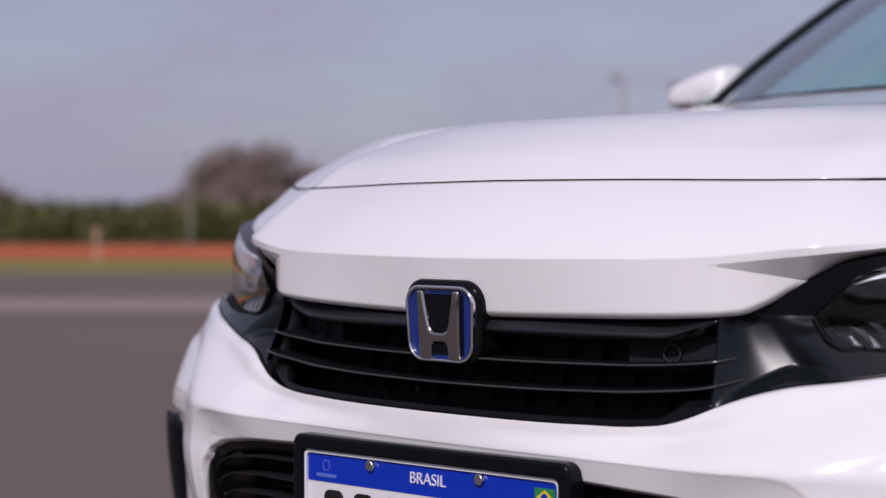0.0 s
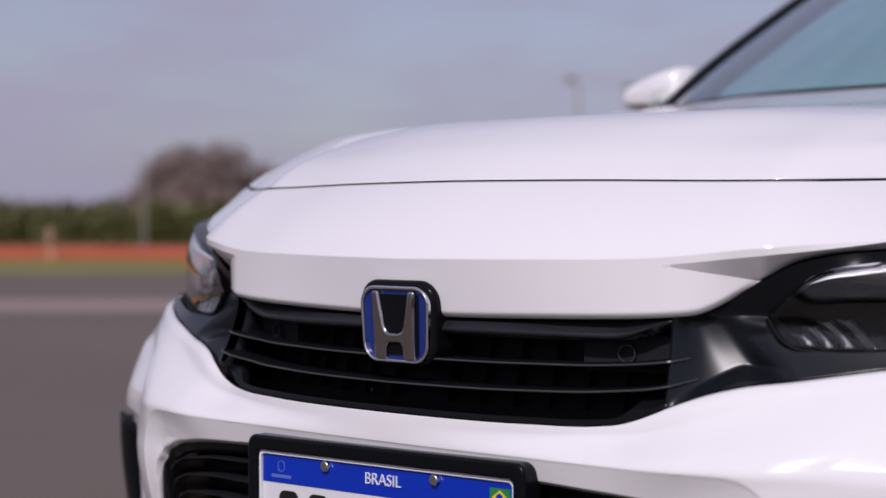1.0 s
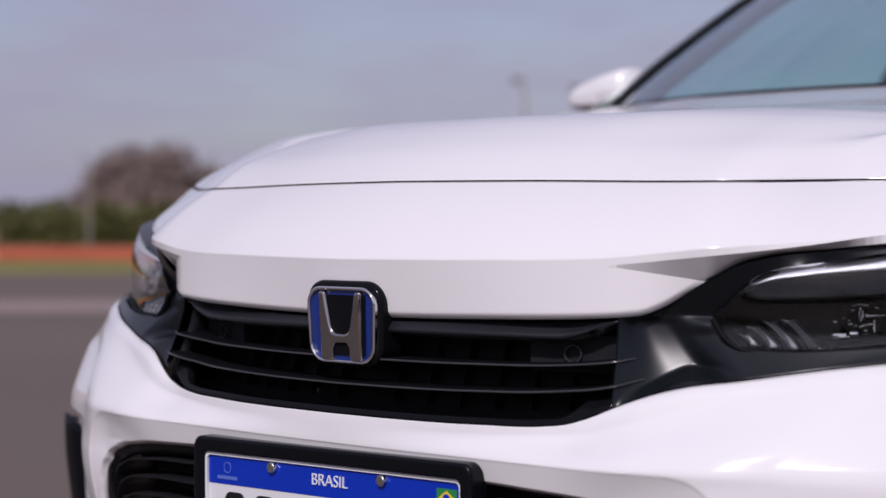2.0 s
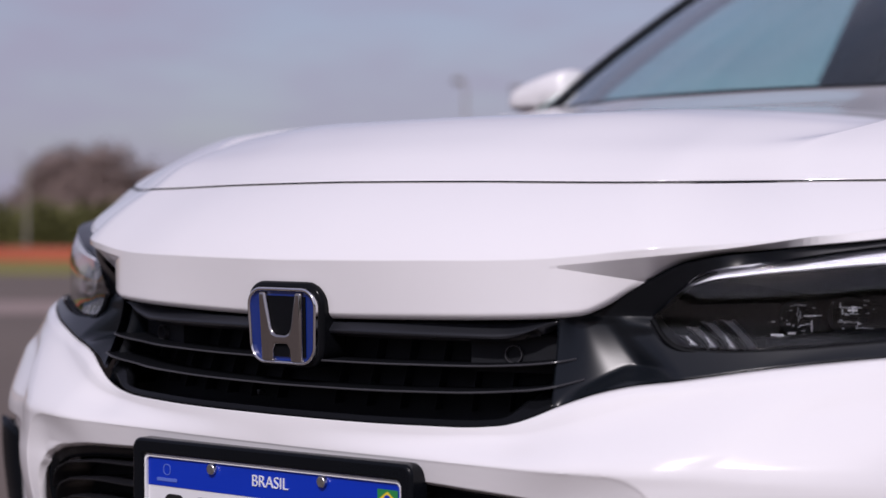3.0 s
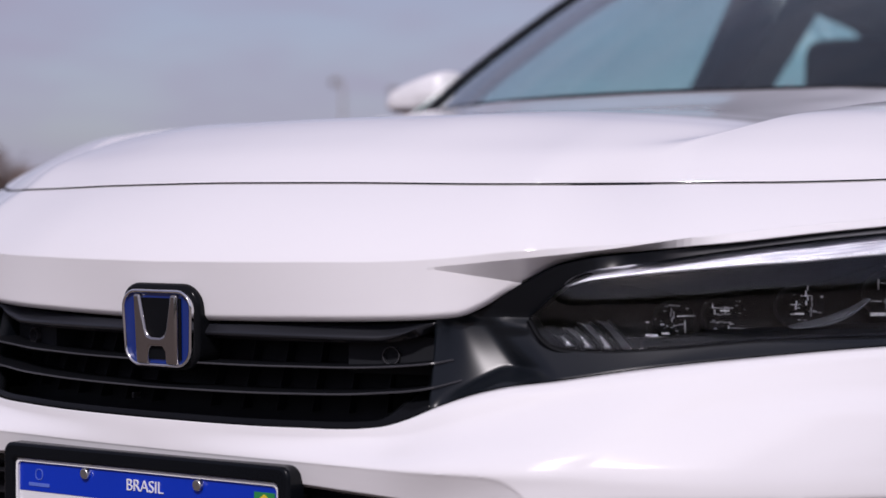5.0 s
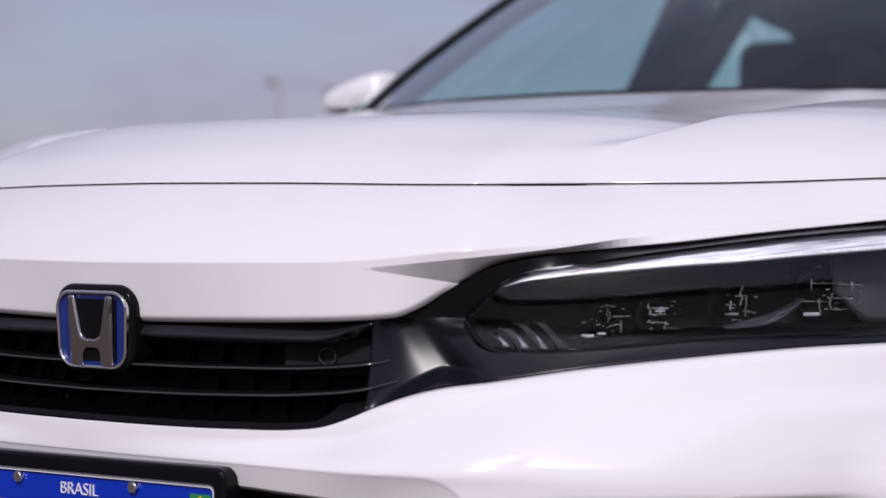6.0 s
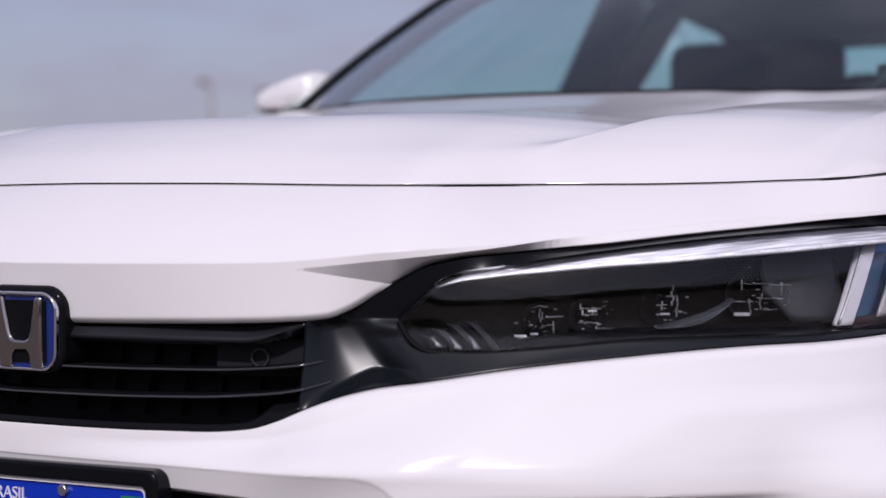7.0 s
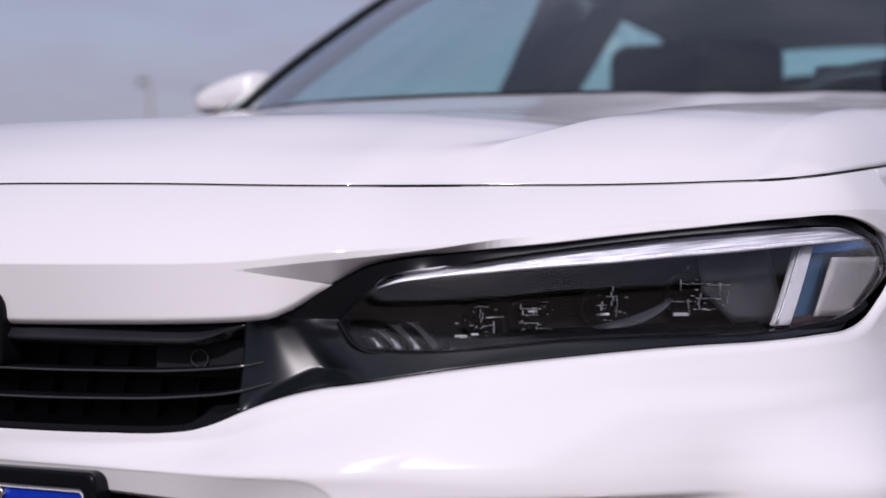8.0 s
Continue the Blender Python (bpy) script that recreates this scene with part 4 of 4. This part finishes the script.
y_end = skin(1.24, 0.5)[1] + 0.004
for k in (1, -1):
    flank_panel("front_fender", y_end, 1.45, k, "pearl white front fender")
    flank_panel("front_door", 1.455, 3.10, k, "pearl white front door")
    flank_panel("rear_door", 3.105, 3.75, k, "pearl white rear door")
    flank_panel("rear_quarter", 3.755, LEN, k, "pearl white rear quarter")
    v, f = block(0.09, 2.1, 0.09, (k * 0.82, 2.38, 0.20), 0.02)
    link("sill", mesh("sill", v, f), WHITE, car, "white side sill")
    # wheels
    for ay in (ARCH_Y, REAR_AXLE):
        prof = [(0.205, -0.08), (0.30, -0.105), (0.317, -0.085), (0.321, -0.04), (0.321, 0.04), (0.317, 0.085), (0.30, 0.105), (0.205, 0.08)]
        rows = [[Vector((k * (0.785 + w), ay + r * math.cos(a), ARCH_Z - 0.003 + r * math.sin(a))) for r, w in prof] for a in [2 * math.pi * i / 40 for i in range(41)]]
        wheel = link("wheel", mesh("wheel", *sheet(rows)), TYRE, car, "alloy wheel with a black tyre")
        rows = [[Vector((k * (0.785 + w), ay + r * math.cos(a), ARCH_Z - 0.003 + r * math.sin(a))) for r, w in ((0.21, 0.085), (0.196, 0.08), (0.192, -0.06))] for a in [2 * math.pi * i / 40 for i in range(41)]]
        solid(link("rim", mesh("rim", *sheet(rows)), ALLOY, wheel), 0.006)
        for i in range(5):
            a = 2 * math.pi * i / 5 + 0.3
            v, f = block(0.02, 0.05, 0.20, (0, 0, 0.10), 0.008)
            mm = Matrix.Translation((k * 0.855, ay, ARCH_Z)) @ Matrix.Rotation(a, 4, "X")
            link("spoke", mesh("spoke", [mm @ p for p in v], f), ALLOY, wheel)
        v, f = rod([(k * 0.84, ay, ARCH_Z), (k * 0.868, ay, ARCH_Z)], 0.035, 16)
        link("hub_cap", mesh("hub_cap", v, f), ALLOY, wheel)
    rows = [[Vector((k * x, ARCH_Y + (ARCH_R + 0.015) * math.cos(a), ARCH_Z + (ARCH_R + 0.015) * math.sin(a))) for x in (0.55, 0.88)] for a in [math.pi * i / 16 for i in range(17)]]
    link("wheel_liner", mesh("wheel_liner", *sheet(rows)), MATT, car, "black wheel arch liner")

# roof line (half): windscreen base, pillar, roof, rear screen
PILLAR = spline([(0.72, 1.655, 0.951), (0.70, 1.77, 1.032), (0.667, 1.92, 1.128), (0.627, 2.14, 1.252), (0.60, 2.32, 1.330), (0.575, 2.50, 1.372)])
ROOF_SIDE = spline([(0.575, 2.50, 1.372), (0.575, 2.8, 1.405), (0.57, 3.1, 1.42), (0.565, 3.5, 1.425), (0.56, 3.85, 1.41), (0.56, 4.1, 1.38), (0.60, 4.4, 1.22), (0.64, 4.62, 1.06)])


def arc(curve, t):
    i = t * (len(curve) - 1)
    return [float(np.interp(i, range(len(curve)), curve[:, j])) for j in range(3)]


def screen_point(u, t, grow=0.0):
    """The windscreen between its base at the cowl and the roof's front edge."""
    x, y, z = arc(PILLAR, t)
    bow = (1 - u * u)
    dy = -(0.405 * (1 - t) + 0.16 * t) * bow
    dz = (-0.014 * (1 - t) + 0.028 * t) * bow
    return Vector((u * x, y + dy, z + dz + grow))


ts = rise(0, 1, 16)
gl = sheet([[screen_point(u, t) for t in ts] for u in rise(-0.975, 0.975, 48)], True)
screen = solid(link("windscreen", mesh("windscreen", *gl), GLASS, car, "tinted windscreen"), 0.005)
screen.visible_shadow = False
screen.modifiers["thickness"].use_rim = False
for k in (1, -1):
    rows = []
    for t in rise(0, 1, 24):
        a = screen_point(k * 0.938, t)
        x, y, z = arc(PILLAR, t)
        rows.append([a + Vector((0, 0, 0.011)), Vector((k * x, y, z + 0.013)), Vector((k * (x + 0.022), y + 0.018, z + 0.004)), Vector((k * (x + 0.028), y + 0.045, z - 0.02)),
                     Vector((k * (x - 0.02), y + 0.075, z - 0.03)), Vector((k * (x - 0.05), y + 0.03, z - 0.012)), a + Vector((0, 0, 0.011))])
    link("front_pillar", mesh("front_pillar", *sheet(rows, k < 0)), MATT, car, "black front pillar trim")
rows = [[screen_point(u, 0.0, -0.014)] + [screen_point(u, t, 0.002) for t in (0.0, 0.004, 0.009)] for u in rise(-0.975, 0.975, 48)]
solid(link("screen_seal", mesh("screen_seal", *sheet(rows, True)), MATT, car, "black windscreen border"), 0.002)


def roof_point(u, t):
    x, y, z = arc(ROOF_SIDE, t)
    bow = 1 - u * u
    return Vector((u * x, y - 0.16 * bow * (1 - t) + 0.12 * bow * t, z + (0.018 + 0.010 * math.sin(math.pi * t)) * bow))


T_REAR = 0.76
solid(link("roof", mesh("roof", *sheet([[roof_point(u, t) for t in rise(0, T_REAR, 20)] for u in span(-1, 1, 0.06)], True)), WHITE, car, "pearl white roof"), 0.012)
solid(link("headliner", mesh("headliner", *sheet([[roof_point(u, t) - Vector((0, 0, 0.022)) for t in rise(0.01, T_REAR, 20)] for u in span(-0.98, 0.98, 0.07)], True)), CABIN, car, "dark grey headliner"), 0.006)
rear = solid(link("rear_window", mesh("rear_window", *sheet([[roof_point(u, t) for t in rise(T_REAR + 0.01, 0.98, 10)] for u in span(-0.9, 0.9, 0.06)], True)), GLASS, car, "tinted rear window"), 0.005)
rear.visible_shadow = False
rear.modifiers["thickness"].use_rim = False
rows = [[Vector((u * (0.63 + 0.19 * q), 4.56 + (LEN + 0.06 - 4.56) * q + 0.10 * (1 - u * u) * (1 - 0.4 * q), 1.055 - 0.03 * q + 0.03 * (1 - u * u))) for q in rise(0, 1, 6)] for u in span(-1, 1, 0.1)]
solid(link("trunk_lid", mesh("trunk_lid", *sheet(rows, True)), WHITE, car, "pearl white boot lid"), 0.01)
rows = [[Vector((u * (0.70 + 0.05 * math.sin(3 * q)), LEN + 0.06 * (1 - u * u) - 0.03 * q, 0.22 + 0.80 * q)) for q in rise(0, 1, 8)] for u in span(-1, 1, 0.1)]
solid(link("rear_bumper", mesh("rear_bumper", *sheet(rows)), WHITE, car, "pearl white rear bumper"), 0.01)
for k in (1, -1):
    v, f = block(0.30, 0.10, 0.11, (k * 0.62, LEN - 0.02, 0.88), 0.03, 3)
    link("tail_light", mesh("tail_light", v, f), TAILRED, car, "red tail light")
# side glass, door pillars
for k in (1, -1):
    def side_top(y):
        line = np.vstack([PILLAR, ROOF_SIDE])
        return [float(np.interp(y, line[:, 1], line[:, j])) for j in (0, 2)]

    def side_point(y, q):
        tx, tz = side_top(y)
        bx, bz = WIDE(y) - 0.06, BELT(y) + 0.004
        return Vector((k * (bx + (tx + 0.02 - bx) * q), y, bz + (tz - 0.010 - bz) * q))
    for name, a, b in (("side_window", 1.78, 3.15), ("side_window", 3.57, 4.30)):
        g = solid(link(name, mesh(name, *sheet([[side_point(y, q) for q in rise(0, 1, 6)] for y in span(a, b, 0.06)], k < 0)), GLASS, car, "tinted side window"), 0.004)
        g.visible_shadow = False
        g.modifiers["thickness"].use_rim = False
    # the middle one is an added panel; its grey paints reflections in the windscreen
    for name, a, b, w in (("centre_pillar", 3.15, 3.36, 0.05), ("reflection_panel", 3.365, 3.57, 0.05), ("rear_pillar", 4.30, 4.55, 0.04)):
        rows = [[side_point(y - (0.0 if name == "rear_pillar" else 0.10 if y == 3.15 else 0.04 if y < 3.5 else -0.02) * q, q) + Vector((-k * d, 0, 0)) for d, y in ((0, a), (0, b), (w, b), (w, a), (0, a))] for q in rise(0, 1, 8)]
        link(name, mesh(name, *sheet(rows, k > 0)), {"centre_pillar": BLACK, "reflection_panel": REFLECTGREY, "rear_pillar": WHITE}[name], car, {"centre_pillar": "gloss black door pillar", "reflection_panel": "added grey panel toned like windscreen reflections", "rear_pillar": "white rear pillar"}[name])
    # roof rail over the doors
    rows = []
    for t in rise(0, 0.98, 20):
        x, y, z = arc(ROOF_SIDE, t)
        rows.append([Vector((k * (x - 0.01), y, z + 0.006)), Vector((k * (x + 0.03), y, z - 0.008)), Vector((k * (x + 0.034), y, z - 0.030)), Vector((k * (x - 0.02), y, z - 0.030)), Vector((k * (x - 0.01), y, z + 0.006))])
    link("roof_rail", mesh("roof_rail", *sheet(rows, k < 0)), CABIN, car, "dark roof side rail")
    # door mirror
    mirror = tagged(new("door_mirror"), "white door mirror")
    mirror.parent = car
    rows = []
    for i in range(17):
        q = i / 16      # from the inner end to the outer tip
        end = max(0.03, 1 - abs(2 * q - 1) ** 8)
        top = 1.071 - 0.058 * q ** 1.7
        bot = 0.958 + 0.012 * q
        cz, hh = (top + bot) / 2, (top - bot) / 2 * end ** 0.6
        dd = 0.085 * end ** 0.5 * (1 - 0.25 * q)
        rows.append([Vector((k * (0.766 + 0.176 * q), 1.86 + 0.03 * (1 - q) - dd * math.cos(a) * (1.0 if math.cos(a) > 0 else 0.4), cz + hh * math.copysign(abs(math.sin(a)) ** 0.45, math.sin(a)))) for a in [2 * math.pi * j / 24 for j in range(25)]])
    link("shell", mesh("shell", *sheet(rows, k < 0)), WHITE, mirror, "white mirror shell")
    v, f = block(0.14, 0.05, 0.030, (k * 0.80, 1.92, 0.945), 0.012, 3)
    link("foot", mesh("foot", v, f), WHITE, mirror, "white mirror foot")

# floor pan and cabin
v, f = block(1.5, 3.9, 0.06, (0, 2.45, 0.21), 0.01)
link("floor_pan", mesh("floor_pan", v, f), MATT, car, "dark floor pan")
rows = [[Vector((u * 0.70, 1.66 - 0.36 * (1 - u * u) + q * 0.60, 0.885 + 0.012 * math.sin(math.pi * q) - 0.30 * max(0, q - 0.8) * 4)) for q in rise(0, 1, 10)] for u in span(-1, 1, 0.1)]
solid(link("dashboard", mesh("dashboard", *sheet(rows)), CABIN, car, "dark dashboard"), 0.03)
v, f = block(1.36, 0.06, 0.66, (0, 1.50, 0.54), 0.01)
link("bulkhead", mesh("bulkhead", v, f), MATT, car, "dark bulkhead")


def seat(x, y, top, name, wide=0.48):
    th = tagged(new(name), "dark cloth car seat with a headrest")
    th.parent = car
    g = block(wide, 0.50, 0.16, (x, y - 0.28, 0.50), 0.05, 3)
    link("cushion", mesh("cushion", *g), CLOTH, th)
    v, f = block(wide, 0.15, 0.60, (0, 0, 0.30), 0.055, 3)
    mm = Matrix.Translation((x, y - 0.06, 0.44)) @ Matrix.Rotation(radians(-16), 4, "X")
    link("backrest", mesh("backrest", [mm @ p for p in v], f), CLOTH, th)
    v, f = block(0.27, 0.10, 0.17, (x, y + 0.15, top - 0.085), 0.04, 3)
    link("headrest", mesh("headrest", v, f), CLOTH, th)


seat(-0.38, 2.45, 1.05, "front_seat")
seat(0.38, 2.45, 1.05, "front_seat")
v, f = block(1.26, 0.18, 0.60, (0, 3.50, 0.76), 0.06, 3)
bench = link("rear_bench", mesh("rear_bench", v, f), CLOTH, car, "dark cloth rear bench")
for x, w, top in ((-0.40, 0.29, 1.28), (-0.13, 0.24, 1.275), (0.09, 0.24, 1.168), (0.30, 0.30, 1.17)):
    v, f = block(w, 0.12, top - 1.02, (x, 3.47, (top + 1.02) / 2), 0.05, 3)
    link("headrest", mesh("headrest", v, f), CLOTH, bench)
v, f = block(1.1, 0.8, 0.03, (0, 4.1, 0.99), 0.01)
link("parcel_shelf", mesh("parcel_shelf", v, f), CABIN, car, "dark parcel shelf")
wheel = tagged(new("steering_wheel"), "black steering wheel")
wheel.parent = car
ring_at = [(0.41 + 0.18 * math.cos(a), 2.30 + 0.06 * math.sin(a), 0.87 + 0.17 * math.sin(a)) for a in [2 * math.pi * i / 24 for i in range(25)]]
link("rim", mesh("rim", *rod(ring_at, 0.014, 8)), MATT, wheel)
v, f = block(0.20, 0.06, 0.12, (0.41, 2.29, 0.87), 0.03, 3)
link("hub", mesh("hub", v, f), MATT, wheel)
rows = []
for q in rise(0, 1, 8):
    rows.append([Vector((0.60 - 0.17 * math.cos(a), 1.95 + 0.16 * q, 0.88 + 0.182 * max(0.0, math.sin(a)) ** 0.3 * (1 - 0.25 * (1 - q) ** 2))) for a in rise(0, math.pi, 24)])
v, f = sheet(rows)
solid(link("instrument_hood", mesh("instrument_hood", v, f), CABIN, car, "dark hood over the instruments"), 0.012)
v, f = block(0.32, 0.02, 0.17, (0.60, 2.05, 0.962), 0.008, 3)
link("instrument_panel", mesh("instrument_panel", v, f), MATT, car, "dark instrument panel")
v, f = block(0.24, 0.03, 0.07, (0, 2.12, 1.28), 0.015, 3)
link("rear_view_mirror", mesh("rear_view_mirror", v, f), CABIN, car, "black rear view mirror")

# ---- ground and distance ----
ASPHALT = material("worn asphalt", (0.130, 0.102, 0.084), 0.85, 0.0, 0.22, 0.35, 90.0, 0.4)
STRIP = material("pale concrete strip", (0.27, 0.205, 0.185), 0.85, 0.0, 0.15, 0.5, 60.0, 0.3)
GRASS = material("dry grass", (0.19, 0.172, 0.036), 0.9, 0.0, 0.4, 0.6, 40.0, 0.6, per=0.4)
CLAY = material("red clay bank", (0.42, 0.10, 0.05), 0.9, 0.0, 0.2, 0.8, 30.0, 0.4)
LEAF = material("hedge leaves", (0.090, 0.090, 0.026), 0.8, 0.0, 0.3, 0.5, 20.0, per=0.6)
DRYLEAF = material("dry tree crown", (0.21, 0.155, 0.14), 0.85, 0.0, 0.35, 0.5, 20.0, per=0.6)
BARK = material("bark", (0.10, 0.075, 0.055), 0.9, 0.0, 0.3, 3.0, 60.0, 0.5)
POLE = material("grey painted pole", (0.26, 0.235, 0.21), 0.6, 0.0, 0.1, 5.0, 100.0)
BOARD = material("tan marker board", (0.60, 0.38, 0.26), 0.6, 0.0, 0.1, 5.0, 100.0)
HAZE = material("far hills in haze blue", (0.10, 0.13, 0.19), 1.0, 0.0, 0.15, 0.01, 0.2)


def bearing(az, dist, z=0.0):
    """A place at a compass bearing (degrees from +y to +x) and distance from the eye."""
    a = radians(az)
    return Vector((EYE[0] + dist * math.sin(a), EYE[1] + dist * math.cos(a), z))


v, f = sheet([[Vector((x, y, 0.0)) for y in (-900, -60, -20, 0, 20, 60, 900)] for x in (-900, -60, -20, 0, 20, 60, 900)], True)
tagged(link("ground", mesh("ground", v, f), ASPHALT, None, "", 0), "worn brown-grey asphalt apron", "ground", kind="structure")


def strip_of(name, mat, d0, d1, z0, z1, label, cat, kind="structure"):
    """A straight band across the line of sight between two distances from the eye."""
    axis = -51.5
    rows = []
    for w in span(-160, 160, 4.0):
        row = []
        for d, z in ((d0, 0.004), (d0 + 0.04, z0), (d1, z1), (d1 + 0.3, 0.0)):
            a = radians(axis)
            side = Vector((math.cos(a), -math.sin(a), 0))
            p = Vector((EYE[0], EYE[1], 0)) + d * Vector((math.sin(a), math.cos(a), 0)) + w * side
            row.append(Vector((p.x, p.y, z)))
        rows.append(row)
    v, f = sheet(rows, True)
    return tagged(link(name, mesh(name, v, f), mat, None, "", 30), label, cat, kind=kind)


strip_of("pale_strip", STRIP, 13.4, 15.6, 0.006, 0.006, "pale painted strip across the asphalt", "road marking")
strip_of("verge", GRASS, 24.6, 33.0, 0.03, 0.06, "dry yellow-green grass verge", "grass")
strip_of("clay_bank", CLAY, 31.6, 34.0, 0.24, 0.28, "low red clay bank beyond the grass", "bank")
strip_of("far_field", GRASS, 36.0, 300.0, 0.01, 0.02, "dull green field", "field")


def leaf_cloud(centres, count, size, rng):
    """Many small leaf clumps scattered in ellipsoids."""
    verts, faces = [], []
    for (c, r) in centres:
        n = int(count * r[0] * r[2])
        for _ in range(n):
            d = Vector((rng.gauss(0, 1), rng.gauss(0, 1), rng.gauss(0, 1))).normalized()
            k = rng.random() ** 0.4
            p = Vector((c[0] + d.x * r[0] * k, c[1] + d.y * r[1] * k, c[2] + d.z * r[2] * k))
            if p.z < 0.02:
                p.z = 0.02
            s = size * (0.5 + rng.random())
            a = Vector((rng.gauss(0, 1), rng.gauss(0, 1), rng.gauss(0, 1))).normalized()
            b = a.orthogonal().normalized()
            o = len(verts)
            verts += [p + s * a, p + 0.6 * s * b, p - s * a, p - 0.6 * s * b]
            faces += [(o, o + 1, o + 2, o + 3)]
    return verts, faces


def tree(az, dist, height, spread, crown_mat, seed, label):
    rng = random.Random(seed)
    th = tagged(new("tree"), label, "tree")
    base = bearing(az, dist)
    th.location = base
    g = rod([(0, 0, -0.05), (0.05, 0, height * 0.2), (0.0, 0.05, height * 0.45)], 0.05 * height, 8, 0.5)
    groups = [g]
    for i in range(9):
        a, e = rng.random() * 6.28, 0.5 + 0.5 * rng.random()
        tip = Vector((math.cos(a) * spread * 0.4, math.sin(a) * spread * 0.4, height * (0.5 + 0.4 * e)))
        groups.append(rod([(0, 0, height * 0.25), tip * 0.55 + Vector((0, 0, height * 0.12)), tip], 0.018 * height, 6, 0.3))
    link("trunk", mesh("trunk", *join(*groups)), BARK, th)
    cs = []
    for i in range(54):
        a, q = rng.random() * 6.28, math.sqrt(rng.random())
        r = spread * (0.09 + 0.06 * rng.random())
        cs.append(((math.cos(a) * spread * 0.42 * q, math.sin(a) * spread * 0.42 * q, height * (0.30 + 0.58 * (1 - q * q) * rng.random() ** 0.5)), (r, r, r * 0.8)))
    link("crown", mesh("crown", *leaf_cloud(cs, 420, 0.09, rng)), crown_mat, th)
    return th


tree(-49.3, 70, 4.2, 8.0, DRYLEAF, 3, "bare brown broad-crowned tree behind the hedge")
tree(-47.6, 74, 3.5, 4.4, DRYLEAF, 5, "bare brown broad-crowned tree behind the hedge")
tree(-58.4, 72, 2.9, 4.0, DRYLEAF, 7, "low brown tree behind the hedge")
tree(-61.5, 70, 3.1, 5.0, DRYLEAF, 9, "low brown tree behind the hedge")
rng = random.Random(11)
hedge_c = []
for i in range(150):
    az = -75 + 50 * i / 150 + rng.uniform(-0.2, 0.2)
    p = bearing(az, 56 + rng.uniform(-2, 4))
    h = 0.72 + rng.uniform(-0.12, 0.16)
    hedge_c.append(((p.x, p.y, h * 0.95), (0.8, 0.8, h)))
for i in range(60):      # the hedge closes round the apron
    az = 20 + 250 * i / 60 + rng.uniform(-0.5, 0.5)
    p = bearing(az, 34 + rng.uniform(-2, 3))
    hedge_c.append(((p.x, p.y, 2.0), (2.0, 2.0, 3.0 + rng.uniform(-0.6, 0.9))))
hv = leaf_cloud(hedge_c, 330, 0.12, rng)
tagged(link("hedge", mesh("hedge", *hv), LEAF, None, "", 0), "dull green hedge of dense scrub", "hedge", kind="stuff")


def pole(az, dist, z1, radius, label):
    p = bearing(az, dist)
    g = rod([(p.x, p.y, 0), (p.x, p.y, z1 * 0.5), (p.x, p.y, z1)], radius, 10, 0.8)
    return tagged(link("post", mesh("post", *g), POLE, None), label, "post")


pole(-51.62, 40, 2.15, 0.04, "grey painted post by the grass verge")
bd = bearing(-54.73, 31)
g = block(0.05, 0.24, 0.30, (0, 0, 0.49), 0.01)
marker = tagged(new("marker_board"), "tan marker board on a short post", "marker board")
marker.location, marker.rotation_euler = bd, (0, 0, radians(35))
link("board", mesh("board", *g), BOARD, marker)
link("stake", mesh("stake", *rod([(0, 0, 0), (0, 0, 0.2), (0, 0, 0.36)], 0.04)), BOARD, marker)


def street_lamp(az, dist, el, turn):
    p = bearing(az, dist)
    z = EYE[2] + dist * math.tan(radians(el))
    th = tagged(new("street_lamp"), "grey street lamp with one arm", "street lamp")
    th.location, th.rotation_euler = p, (0, 0, radians(turn))
    link("pole", mesh("pole", *rod([(1.3, 0, 0), (1.3, 0, z * 0.5), (1.2, 0, z - 0.5), (0.9, 0, z - 0.1), (0.3, 0, z)], 0.06, 8, 0.6)), POLE, th)
    link("head", mesh("head", *block(0.62, 0.30, 0.22, (0, 0, z), 0.08, 2)), POLE, th, "lamp head")


street_lamp(-37.0, 60, 5.12, -40)
street_lamp(-35.0, 66, 4.85, -40)
# distance haze is put into the hills' blue base colour
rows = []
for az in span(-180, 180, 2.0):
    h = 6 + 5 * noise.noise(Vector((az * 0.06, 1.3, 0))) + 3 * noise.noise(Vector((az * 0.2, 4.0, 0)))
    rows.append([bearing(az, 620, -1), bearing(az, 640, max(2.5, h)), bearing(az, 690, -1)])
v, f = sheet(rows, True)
tagged(link("far_hills", mesh("far_hills", v, f), HAZE, None, "", 0), "far hills with distance haze in their blue colour", "hills", kind="structure")
